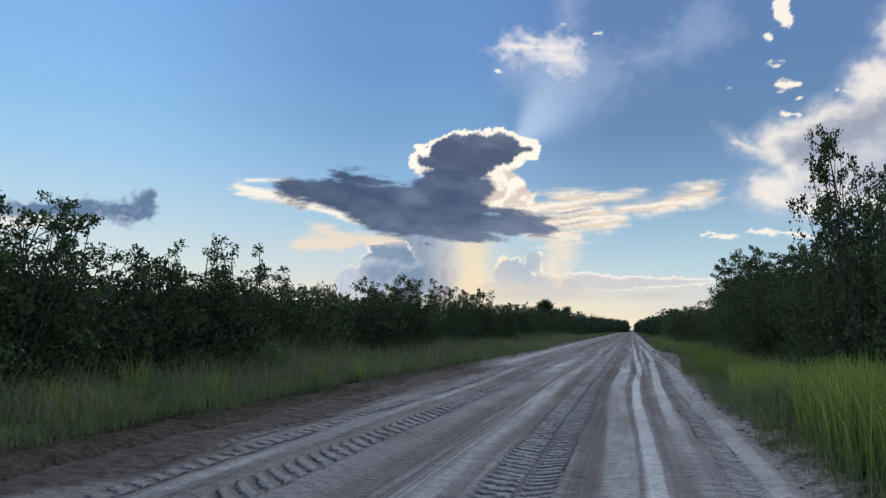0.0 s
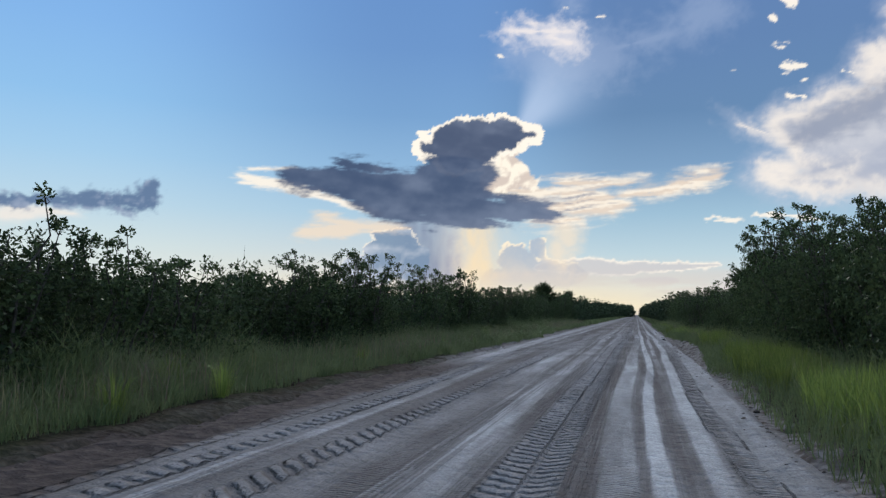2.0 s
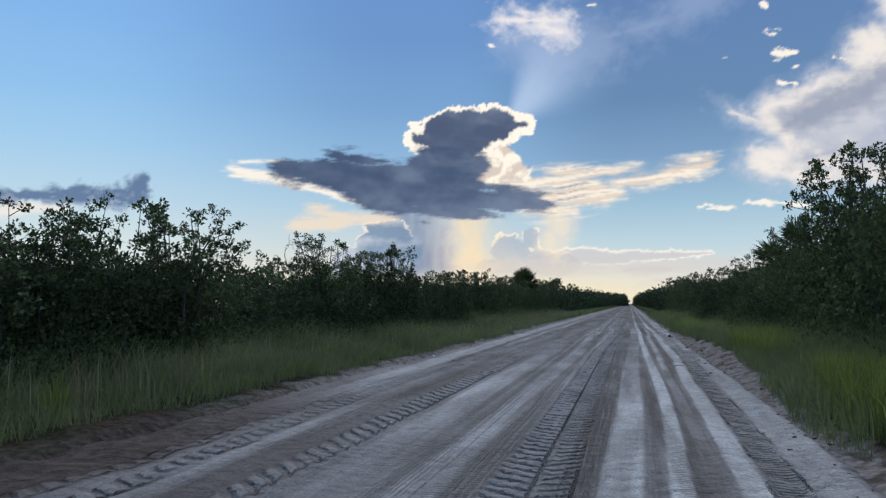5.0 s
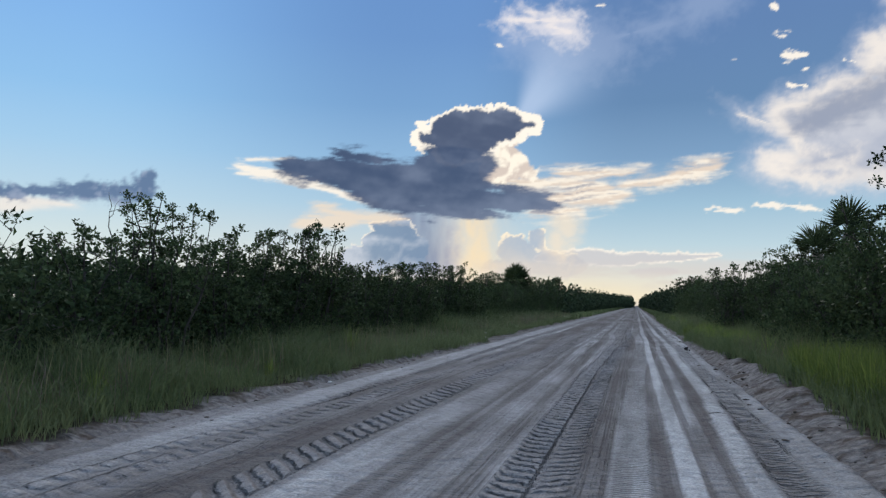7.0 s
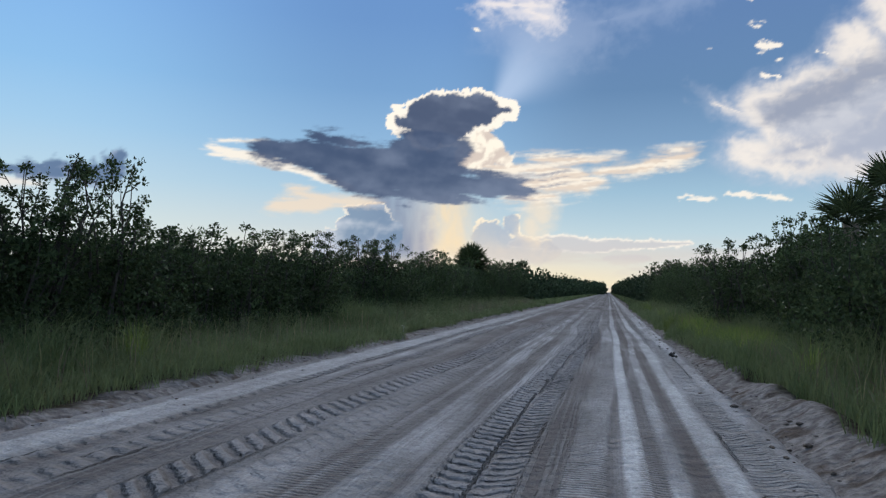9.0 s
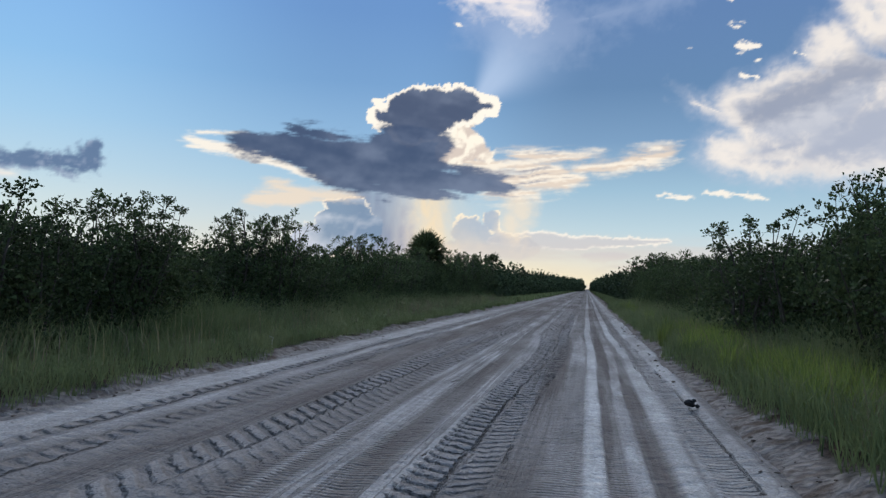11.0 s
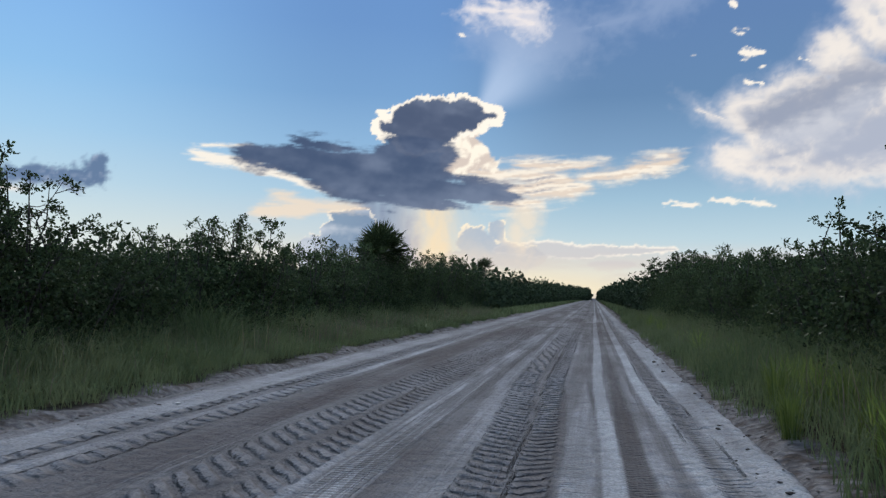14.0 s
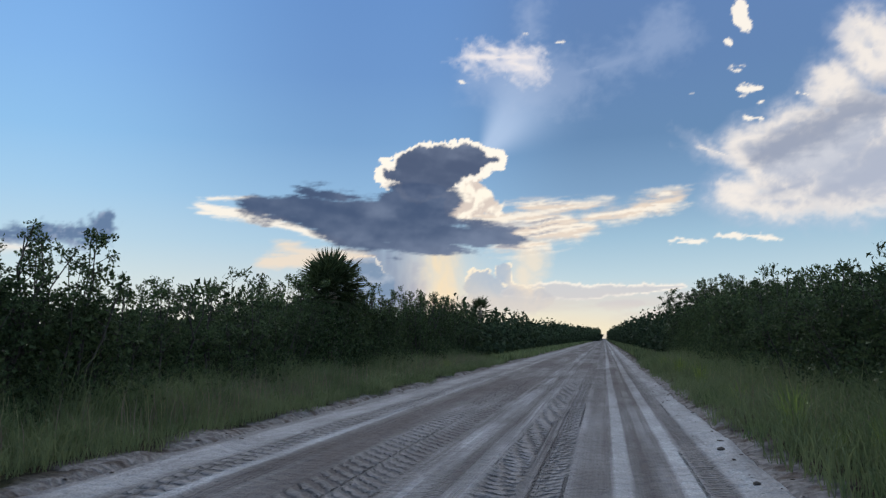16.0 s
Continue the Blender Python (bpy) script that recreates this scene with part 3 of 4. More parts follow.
ribbed(0.24, (-2.2, -2.25, -1.95, -1.85, -2.0, -1.95, -2.0, -2.0))
ribbed(0.17, (-1.6, -1.58, -1.55, -1.5, -1.28, -1.17, -1.5, -1.5))
ribbed(0.20, (-0.5, -0.65, -0.6, -0.5, -0.4, -0.75, -0.8, -0.6))
ribbed(0.16, (-4.1, -4.05, -4.1, -4.2, -3.4, -3.6, -4.2, -4.1))


def along(y, values):
    """A band's value at y, eased between the stretches."""
    k = np.clip(np.searchsorted(ALONG, y) - 1, 0, len(ALONG) - 2)
    a, v = np.array(ALONG), np.array(values, float)
    q = np.clip((y - a[k]) / (a[k + 1] - a[k]), 0, 1)
    return v[k] + (v[k + 1] - v[k]) * q * q * (3 - 2 * q)


def meander(y, k):
    return 0.022 * np.sin(y / 7.0 + 0.9 * k) + 0.005 * np.sin(y / 2.9 + 1.7 * k)


def road_shape(x, y):
    """Height of the road, and how pale, churned, printed, ribbed and lugged it is; the last is the lugs' phase."""
    z = 0.014 * fbm(x * 1.5, y * 0.7, 13, 4) + 0.008 * fbm(x * 9, y * 7, 14, 3)
    pale = 0.10 * step(-0.5, 0.6, fbm(x * 0.9, y * 0.12, 12, 4))
    brown, ripple, ribs, tooth, turn = (np.zeros_like(x) for _ in range(5))
    ragged = 0.022 * fbm(x * 3.0, y * 1.1, 15, 5, 0.65)
    for k, (half, mids, strong) in enumerate(CHURNED):
        u = (x - along(y, mids) - meander(y, k + 7) - 2 * ragged) / half
        brown = np.maximum(brown, step(1.35, 0.6, np.abs(u)) * along(y, strong) * (0.55 + 0.45 * step(-0.5, 0.3, fbm(x * 0.8, y * 0.15, 80 + k, 4))))
    z = z - 0.014 * brown
    # the road turns darker and browner in patches from y 66 on
    far_dark = 0.85 * step(66, 74, y) * step(-0.6, 0.3, fbm(x * 1.0, y * 0.10, 88, 4)) * step(1.25, 0.95, x) * step(-4.6, -4.0, x)
    brown = np.maximum(brown, far_dark)
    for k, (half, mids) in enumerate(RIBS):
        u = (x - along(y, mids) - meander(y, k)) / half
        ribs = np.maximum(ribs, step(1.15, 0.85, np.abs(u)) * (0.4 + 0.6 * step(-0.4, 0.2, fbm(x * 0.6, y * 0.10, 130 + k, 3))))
    for k, (half, whole, mids, strong) in enumerate(STREAKS):
        u = (x - along(y, mids) - meander(y, k + 3) - 0.35 * ragged) / half
        broken = step(-0.35, 0.2, fbm(x * 3.0 + 9 * k, y * 0.30, 70 + k, 5, 0.62))
        hard = step(1.18, 0.86, np.abs(u)) * (whole + (1 - whole) * broken)
        scuff = 0.84 + 0.16 * step(-0.5, 0.3, fbm(x * 5.0 + 4 * k, y * 0.9, 140 + k, 4))
        hard = hard * along(y, strong)
        pale = np.maximum(pale, hard * scuff)
        z = z * (1 - 0.8 * hard) + 0.012 * hard
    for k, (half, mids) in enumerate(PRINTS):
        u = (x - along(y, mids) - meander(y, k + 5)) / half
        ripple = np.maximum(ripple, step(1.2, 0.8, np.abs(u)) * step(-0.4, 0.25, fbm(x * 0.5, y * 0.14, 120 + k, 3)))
    for k, (half, pitch, lug, rut, lean, rows, mids, strong) in enumerate(TRACKS):
        u = (x - along(y, mids) - meander(y, k)) / half
        inside = step(1.12, 0.92, np.abs(u))
        wear = along(y, strong) * (0.6 + 0.4 * step(-0.7, 0.1, fbm(x * 0.5, y * 0.13, 90 + k, 3)))
        phase = y / pitch + lean * (np.abs(u) if rows else u) * half / pitch + 0.5 * rows * (u > 0) + 0.07 * fbm(x * 2, y * 2, 40 + k, 3)
        wave = step(0.25, 0.72, 1 - np.abs(phase % 1.0 - 0.5) * 2)
        middle = 0.55 + 0.45 * step(0.0, 0.12, np.abs(u)) if rows else 1.0
        z = z + inside * wear * (-rut + 0.6 * lug * wave * middle) + 0.014 * wear * np.exp(-((np.abs(u) - 1.15) / 0.15) ** 2)
        pale = pale * (1 - 0.6 * inside * wear)
        on = np.abs(u) < 1.3
        turn = np.where(on, phase, turn)
        tooth = np.where(on, inside * middle * wear, tooth)
        ripple = ripple * (1 - inside * wear)
    le, re = left_edge(y), right_edge(y)
    crumbs = step(0.9, 0.2, np.minimum(x - le, re - x))
    z = z + crumbs * 0.03 * np.maximum(fbm(x * 4.5, y * 4.5, 18, 3), 0) + 0.05 * step(0.45, 0.0, re - x)
    soil = step(-4.75, -5.25, x + 0.3 * fbm(x, y * 0.4, 19, 4)) * step(36, 26, y)
    brown, pale = np.maximum(0.76 * brown, soil), pale * (1 - 0.95 * soil)
    z = z + soil * 0.05 * fbm(x * 1.6, y * 1.6, 20, 4)
    return z, np.clip(pale, 0, 1), np.clip(brown * (1 - 0.85 * pale), 0, 1) * 0.95, ripple, tooth, turn, ribs


def build_road():
    fine = [np.arange(-6.7, -5.0, 0.10)] + [np.arange(a, b, 0.05) for a, b in ((-5.25, -4.45), (-3.75, -2.15), (-1.5, -0.35), (0.85, 1.6))]
    xs = np.unique(np.round(np.concatenate(fine + [np.arange(-4.45, -3.75, 0.06), np.arange(-2.15, -1.5, 0.05), np.arange(-0.35, 0.85, 0.03), np.arange(1.6, 2.16, 0.06)]), 3))
    ys = np.concatenate([np.arange(-30, 4, 2.0), np.arange(4, 72, 0.06), np.arange(72, 92, 0.13), np.arange(92, 200, 0.6), np.geomspace(200, 4640, 40)])
    x, y = np.meshgrid(xs, ys, indexing="ij")
    z, pale, brown, ripple, tooth, turn, ribs = road_shape(x, y)
    le, re = left_edge(y), right_edge(y)
    z = np.where(y > 200, 0.0, z)
    lip = np.maximum(step(le + 0.15, le - 0.30, x), step(re + 0.02, re + 0.32, x))
    z = z - 0.18 * lip
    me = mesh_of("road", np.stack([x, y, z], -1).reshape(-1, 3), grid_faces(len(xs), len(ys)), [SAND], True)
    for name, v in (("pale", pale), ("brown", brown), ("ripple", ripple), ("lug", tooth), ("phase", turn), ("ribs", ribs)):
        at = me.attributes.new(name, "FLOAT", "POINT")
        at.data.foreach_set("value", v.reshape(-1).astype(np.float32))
    tagged(new("road", me), "unpaved grey sand road with deep tyre tread tracks", "road", kind="structure")


build_ground()
build_road()


# ---- plants: shapes ----
def tube(points, radii, sides=6):
    """Vertices and faces of a tapered limb along points."""
    verts, faces = [], []
    pts = [Vector(p) for p in points]
    for k, p in enumerate(pts):
        way = (pts[min(k + 1, len(pts) - 1)] - pts[max(k - 1, 0)]).normalized()
        a = way.orthogonal().normalized()
        b = way.cross(a)
        for s in range(sides):
            t = 2 * math.pi * s / sides
            verts.append(p + radii[k] * (math.cos(t) * a + math.sin(t) * b))
    for k in range(len(pts) - 1):
        for s in range(sides):
            i, j = k * sides + s, k * sides + (s + 1) % sides
            faces.append((i, j, j + sides, i + sides))
    return verts, faces


class Soup:
    """Gathers pieces into one mesh."""

    def __init__(self):
        self.v, self.f = [], []

    def add(self, verts, faces):
        o = len(self.v)
        self.v += [tuple(p) for p in verts]
        self.f += [tuple(i + o for i in f) for f in faces]

    def mesh(self, name, mat, smooth=False):
        return mesh_of(name, self.v, self.f, [mat], smooth)


def leaf_arrays(bases, ways, length, width, rng):
    """Folded pointed leaves, two triangles a side pair: arrays of vertices and faces."""
    n = len(bases)
    ways = ways / (np.linalg.norm(ways, axis=1, keepdims=True) + 1e-9)
    side = np.cross(ways, rng.normal(size=(n, 3)))
    side /= np.linalg.norm(side, axis=1, keepdims=True) + 1e-9
    up = np.cross(side, ways)
    ln, wd = length[:, None], width[:, None]
    mid = bases + ways * ln * 0.55
    v = np.stack([bases, mid + side * wd * 0.5 + up * wd * 0.12, bases + ways * ln - up * ln * 0.12, mid - side * wd * 0.5 + up * wd * 0.12], 1)
    f = np.arange(n * 4).reshape(n, 4)
    return v.reshape(-1, 3), f


def sprig_leaves(tips, outward, per, size, rng, spread=1.0):
    """Whorls of leaves about each twig's tip."""
    n = len(tips) * per
    base = np.repeat(tips, per, 0) + rng.normal(scale=size * 0.42, size=(n, 3))
    way = np.repeat(outward, per, 0) * 0.5 + rng.normal(scale=spread, size=(n, 3))
    way[:, 2] += 0.15
    length = size * rng.uniform(0.7, 1.3, n)
    return leaf_arrays(base, way, length, length * rng.uniform(0.50, 0.68, n), rng)


def shrub(seed, height, radius, stems, lobes, per, leaf, mass=0.62, gaps=0.3, tuft=4, coarse=False):
    """A many-stemmed shrub: a body of leafy lobes up to mass * height, loose leafy sprays above it.
    tuft: twigs in each clump of a spray; coarse: three-cornered leaves all through."""
    rng = np.random.RandomState(seed)
    stems_made = []
    tips, out = [], []

    def lobe(at, size, count, way):
        for _ in range(count):
            d = rng.normal(size=3)
            d = d / np.linalg.norm(d) * rng.uniform(0.35, 1.0) ** 0.5
            tips.append(at + d * size * (1, 1, 0.75))
            out.append(d + 0.4 * way)

    for s in range(stems):
        wood = Soup()
        stems_made.append(wood)
        a = 2.4 * s + rng.uniform(-0.5, 0.5)
        lean = rng.uniform(0.15, 0.85) * radius
        top = height * rng.uniform(0.74, 0.98) if s else height
        root = np.array([0.18 * math.cos(a), 0.18 * math.sin(a), -0.08])
        pts = [root]
        for k in range(1, 6):
            q = k / 5
            wob = rng.normal(scale=0.06 * height / 3, size=2)
            pts.append(np.array([root[0] + lean * q ** 1.3 * math.cos(a) + wob[0], root[1] + lean * q ** 1.3 * math.sin(a) + wob[1], (top - 0.12) * q]))
        r0 = 0.010 * height * rng.uniform(0.7, 1.2)
        wood.add(*tube(pts, [r0 * (1 - 0.8 * k / 5) for k in range(6)], 4))
        up = np.array([0, 0, 1.0])
        lobe(pts[5], 0.13, tuft + 1, up)
        for q in np.linspace(0.5, 0.94, 6):
            if rng.rand() < gaps:
                continue
            i = min(int(q * 5), 4)
            p = pts[i] + (pts[i + 1] - pts[i]) * (q * 5 - i)
            b, reach = rng.uniform(0, 2 * math.pi), radius * 0.42 * (1.25 - 0.7 * q) * rng.uniform(0.6, 1.3)
            end = p + np.array([reach * math.cos(b), reach * math.sin(b), reach * rng.uniform(0.1, 0.8)])
            wood.add(*tube([p, (p + end) / 2 + rng.normal(scale=0.03, size=3), end], [r0 * 0.35, r0 * 0.25, r0 * 0.12], 3))
            lobe(end, rng.uniform(0.10, 0.17), tuft, end - p)
            if rng.rand() < 0.35:
                lobe((p + end) / 2 + np.array([0, 0, 0.05]), 0.10, max(2, tuft - 3), end - p)
    spray = len(tips)
    body_h = mass * height
    for k in range(lobes):
        a, q = rng.uniform(0, 2 * math.pi), (k + rng.rand()) / lobes
        shell = radius * (1 + 0.2 * math.sin(3 * a + seed)) * math.sqrt(max(0.04, 1 - (max(q - 0.4, 0) / 0.66) ** 2)) * (0.78 + 0.22 * min(1, q / 0.3))
        r = shell * rng.uniform(0.55, 0.95)
        size = rng.uniform(0.26, 0.46) * radius / 1.4
        lobe(np.array([r * math.cos(a), r * math.sin(a), 0.15 + q * (body_h - 0.2)]), size, 10, np.array([math.cos(a), math.sin(a), 0.4]))
    tips, out = np.array(tips), np.array(out)
    tips[:, 2] = np.maximum(tips[:, 2], 0.06)
    out /= np.linalg.norm(out, axis=1, keepdims=True) + 1e-9
    v, f = sprig_leaves(tips[spray:], out[spray:], per, leaf * 1.25, rng, 0.7)
    body = f[:, [0, 1, 2]] if coarse else f[:, [1, 2, 3]]
    v1, f1 = sprig_leaves(tips[:spray], out[:spray], 6, leaf * 0.76, rng, 0.7)
    f = body.tolist() + ((f1[:, :3] if coarse else f1) + len(v)).tolist()
    v = np.concatenate([v, v1])
    # big inner leaves that close the body
    n = lobes * 16
    a, q = rng.uniform(0, 2 * math.pi, n), rng.uniform(0.0, 0.95, n)
    r = radius * 0.68 * np.sqrt(rng.uniform(0, 1, n)) * np.sqrt(1 - 0.55 * q)
    core = np.stack([r * np.cos(a), r * np.sin(a), 0.05 + q * body_h], 1)
    size = np.minimum(leaf * rng.uniform(1.1, 1.9, n), 0.2)
    v2, f2 = leaf_arrays(core, rng.normal(size=(n, 3)), size, size * 0.8, rng)
    f2 = f2[:, [0, 1, 3]].tolist() if not coarse else f2[:, [0, 1, 2]].tolist()
    crown = mesh_of("crown", np.concatenate([v, v2]), f + [[i + len(v) for i in t] for t in f2], [LEAF])
    return [("stem", w.mesh("stem", BARK, True)) for w in stems_made] + [("crown", crown)]


def plant(name, label, category, parts, group=""):
    base = tagged(new(name), label, category, group)
    for n, me in parts:
        part(n, me, base)
    return base


def put(x, y, turn=0.0, size=1.0, tall=1.0):
    z = float(ground_height(np.array([[float(x)]]), np.array([[float(y)]]))[0, 0])
    return pose(x, y, z - 0.03, 0, 0, turn) @ Matrix.Diagonal((size, size, size * tall, 1))


SHRUB_LABEL = "dense dark green broadleaf shrub at the grassy roadside"
TALL_LABEL = "tall leafy shrub with open sprays above the hedge"
TREE_LABEL = "tall dark broadleaf tree standing over the roadside thicket"
FAR_LABEL = "distant dark green shrub of the roadside thicket"


def make_kinds():
    """One of each kind, far behind the start; the rest are copies."""
    kinds = {"low": [], "tall": [], "airy": [], "tree": [], "rough": []}
    for k in range(4):
        kinds["low"].append(plant("shrub", SHRUB_LABEL, "shrub", shrub(100 + k, 2.8, 1.45, 4, 28, 6, 0.108, 0.85, 0.3, 5), "roadside shrubs"))
    for k in range(4):
        kinds["tall"].append(plant("shrub", TALL_LABEL, "shrub", shrub(200 + k, 3.6, 1.05, 5, 10, 6, 0.102, 0.62, 0.3, 7), "roadside shrubs"))
    for k in range(3):
        kinds["airy"].append(plant("sapling", "slender sapling with sparse leaf clusters above the hedge", "sapling", shrub(300 + k, 3.9, 0.8, 4, 5, 5, 0.112, 0.5, 0.3, 4), "saplings"))
    for k in range(3):
        kinds["tree"].append(plant("tree", TREE_LABEL, "tree", shrub(400 + k, 5.6, 1.9, 9, 50, 5, 0.115, 0.76, 0.15, 8), "roadside trees"))
    for k in range(4):
        kinds["rough"].append(plant("shrub", FAR_LABEL, "shrub", shrub(500 + k, 2.9, 1.6, 2, 17, 5, 0.19, 0.84, 0.3, 4, True), "thicket shrubs"))
    return kinds


used = set()


def stand(kinds, kind, x, y, turn, size=1.0, tall=1.0, which=None):
    pool = kinds[kind]
    k = random.randrange(len(pool)) if which is None else which % len(pool)
    m = put(x, y, turn, size, tall)
    if (kind, k) not in used:
        used.add((kind, k))
        pool[k].matrix_basis = m
        return pool[k]
    return copy_thing(pool[k], m @ Matrix.Diagonal((*(1 / v for v in pool[k].scale), 1)))


# height of the hedges' tops along the road
WEST_Y = (8, 11, 12.5, 15, 16.2, 17.3, 19.5, 22.4, 23.5, 25, 26.5, 27.4, 28.5, 31, 34.2, 34.9, 36.5, 38.4, 39.5, 41.2, 42.2, 44.5, 46.5, 48.3, 48.9, 50, 51.5, 53, 54.2, 55.6, 57, 59.4, 60.3, 62,
          63.2, 64.4, 66.6, 67.6, 68.6, 70, 71, 72.5, 74, 75.8, 76.3, 78.4, 80.6, 83.2, 85.5, 86.4, 88, 91.5, 94.5, 97, 100, 107, 118)
WEST_TOP = (3.6, 3.5, 3.2, 3.2, 3.6, 2.9, 3.1, 2.9, 2.4, 2.55, 2.8, 3.1, 3.4, 3.6, 3.85, 2.7, 2.7, 2.7, 3.7, 3.7, 3.35, 3.5, 3.65, 4.1, 3.1, 2.7, 3.3, 2.8, 3.1, 2.9, 3.3, 3.35, 2.8, 2.6,
            2.8, 3.5, 3.75, 3.3, 2.7, 2.6, 3.1, 3.0, 3.7, 3.6, 3.1, 2.8, 3.2, 3.3, 3.7, 3.4, 4.6, 4.8, 4.6, 4.5, 4.2, 4.2, 3.9)
EAST_Y = (10, 14, 14.8, 15.6, 17.0, 18.9, 19.8, 24, 27.3, 29.5, 32.5, 36, 42.6, 45.0, 46.0, 48.8, 51, 54.5, 57.6, 60.4, 61.5, 62.6, 64.8, 65.8, 68, 71.5, 73.4, 75.3, 78.6, 83.8, 90.5, 95.8, 104, 112, 120)
EAST_TOP = (2.6, 3.0, 4.9, 5.5, 6.1, 6.2, 4.4, 4.3, 4.4, 4.8, 5.1, 5.5, 5.6, 5.3, 4.2, 3.2, 3.2, 3.3, 3.5, 3.7, 3.4, 3.95, 3.95, 3.2, 3.1, 3.3, 2.9, 3.1, 3.0, 3.3, 3.4, 4.0, 4.6, 4.6, 5.0)


def build_thicket():
    kinds = make_kinds()
    rnd = random.Random(7)
    tops = {"tall": 3.58, "airy": 3.95, "tree": 5.5}

    def specimen(kind, x, y, h, slim=1.0):
        s = h / tops[kind]
        wide = slim * (0.8 + 0.2 * s if kind == "tree" else 1.0)
        stand(kinds, kind, x, y, rnd.uniform(0, 360), wide, s / wide)

    # the west hedge: a closed body, a row behind it, and taller shrubs that rise out of it
    y = 5.0
    while y < 118:
        body = min(np.interp(y, WEST_Y, WEST_TOP) - 0.12, 2.5 if y < 84 else 3.2)
        stand(kinds, "low", -9.9 + rnd.uniform(-0.4, 0.35), y, rnd.uniform(0, 360), rnd.uniform(0.9, 1.05), body / 2.52 * rnd.uniform(0.94, 1.04))
        stand(kinds, "rough", -11.9 + rnd.uniform(-0.6, 0.6), y + 0.8, rnd.uniform(0, 360), rnd.uniform(0.95, 1.1), body / 2.5)
        y += rnd.uniform(1.6, 2.1)
    y = 8.6
    while y < 118:
        h = float(np.interp(y, WEST_Y, WEST_TOP))
        if h > 4.3:
            specimen("tree", -9.9 + rnd.uniform(-0.5, 0.4), y, h * rnd.uniform(0.76, 1.02), rnd.uniform(0.8, 1.0))
        elif h > 2.85:
            specimen("tall", -9.6 + rnd.uniform(-0.45, 0.45), y, h * rnd.uniform(0.95, 1.04), rnd.uniform(0.8, 1.1))
        y += rnd.uniform(0.95, 1.4) if h < 4.3 else rnd.uniform(1.8, 2.4)
    # the east hedge
    y = 10.0
    while y < 118:
        h = float(np.interp(y, EAST_Y, EAST_TOP))
        body = max(2.3, min(h - 0.5, 3.4))
        stand(kinds, "low", 5.35 + rnd.uniform(-0.35, 0.4), y, rnd.uniform(0, 360), rnd.uniform(0.88, 1.02), body / 2.4 * rnd.uniform(0.92, 1.04))
        stand(kinds, "rough", 7.2 + rnd.uniform(-0.5, 0.5), y + 0.8, rnd.uniform(0, 360), rnd.uniform(0.95, 1.1), body / 2.4)
        y += rnd.uniform(1.7, 2.2)
    y = 14.5
    while y < 118:
        h = float(np.interp(y, EAST_Y, EAST_TOP))
        palms = 46.5 < y < 61.0
        if h > 3.9 and not palms and not 61 < y < 66:
            near = y < 20.0
            x = (4.7 if near else 5.7) + rnd.uniform(-0.3, 0.5) * (0.4 if near else 1)
            specimen("tree", x, y, h * rnd.uniform(0.90, 1.02), 0.66 if near else 0.95 if h > 4.6 else 0.74)
            y += rnd.uniform(1.7, 2.3)
        else:
            specimen("tall", (4.5 if 61 < y < 66 else 5.2) + rnd.uniform(-0.4, 0.5), y, (min(h, 3.4) if palms else h) * rnd.uniform(0.82 if y > 76 else 0.92, 1.05), 1.25 if 61 < y < 66 else 1.0)
            y += rnd.uniform(1.2, 1.7)
    for kind, x, y, h in [("airy", -9.3, 16.3, 3.75), ("tall", -9.4, 75.7, 3.65), ("tree", -10.3, 155.0, 5.0), ("airy", 5.2, 72.0, 3.7), ("airy", -9.3, 48.1, 4.0), ("airy", 5.2, 59.6, 4.2),
                          ("tree", -9.9, 65.2, 3.65), ("tree", -9.6, 67.0, 3.65), ("tree", -9.8, 59.0, 3.4), ("tree", -9.9, 40.6, 3.7), ("tree", -9.8, 33.3, 3.7),
                          ("tree", -9.9, 10.4, 3.6), ("tree", -9.8, 74.6, 3.6), ("tree", -9.7, 46.8, 3.7), ("tree", -9.9, 29.6, 3.5)]:
        specimen(kind, x, y, h, 0.78 if kind == "tree" else 1.0)
    for kind, pool in kinds.items():
        for k in range(len(pool)):
            if (kind, k) not in used:
                stand(kinds, kind, -12.5, 40 + 6.0 * k, 30.0 * k, 0.8, 1.0, k)


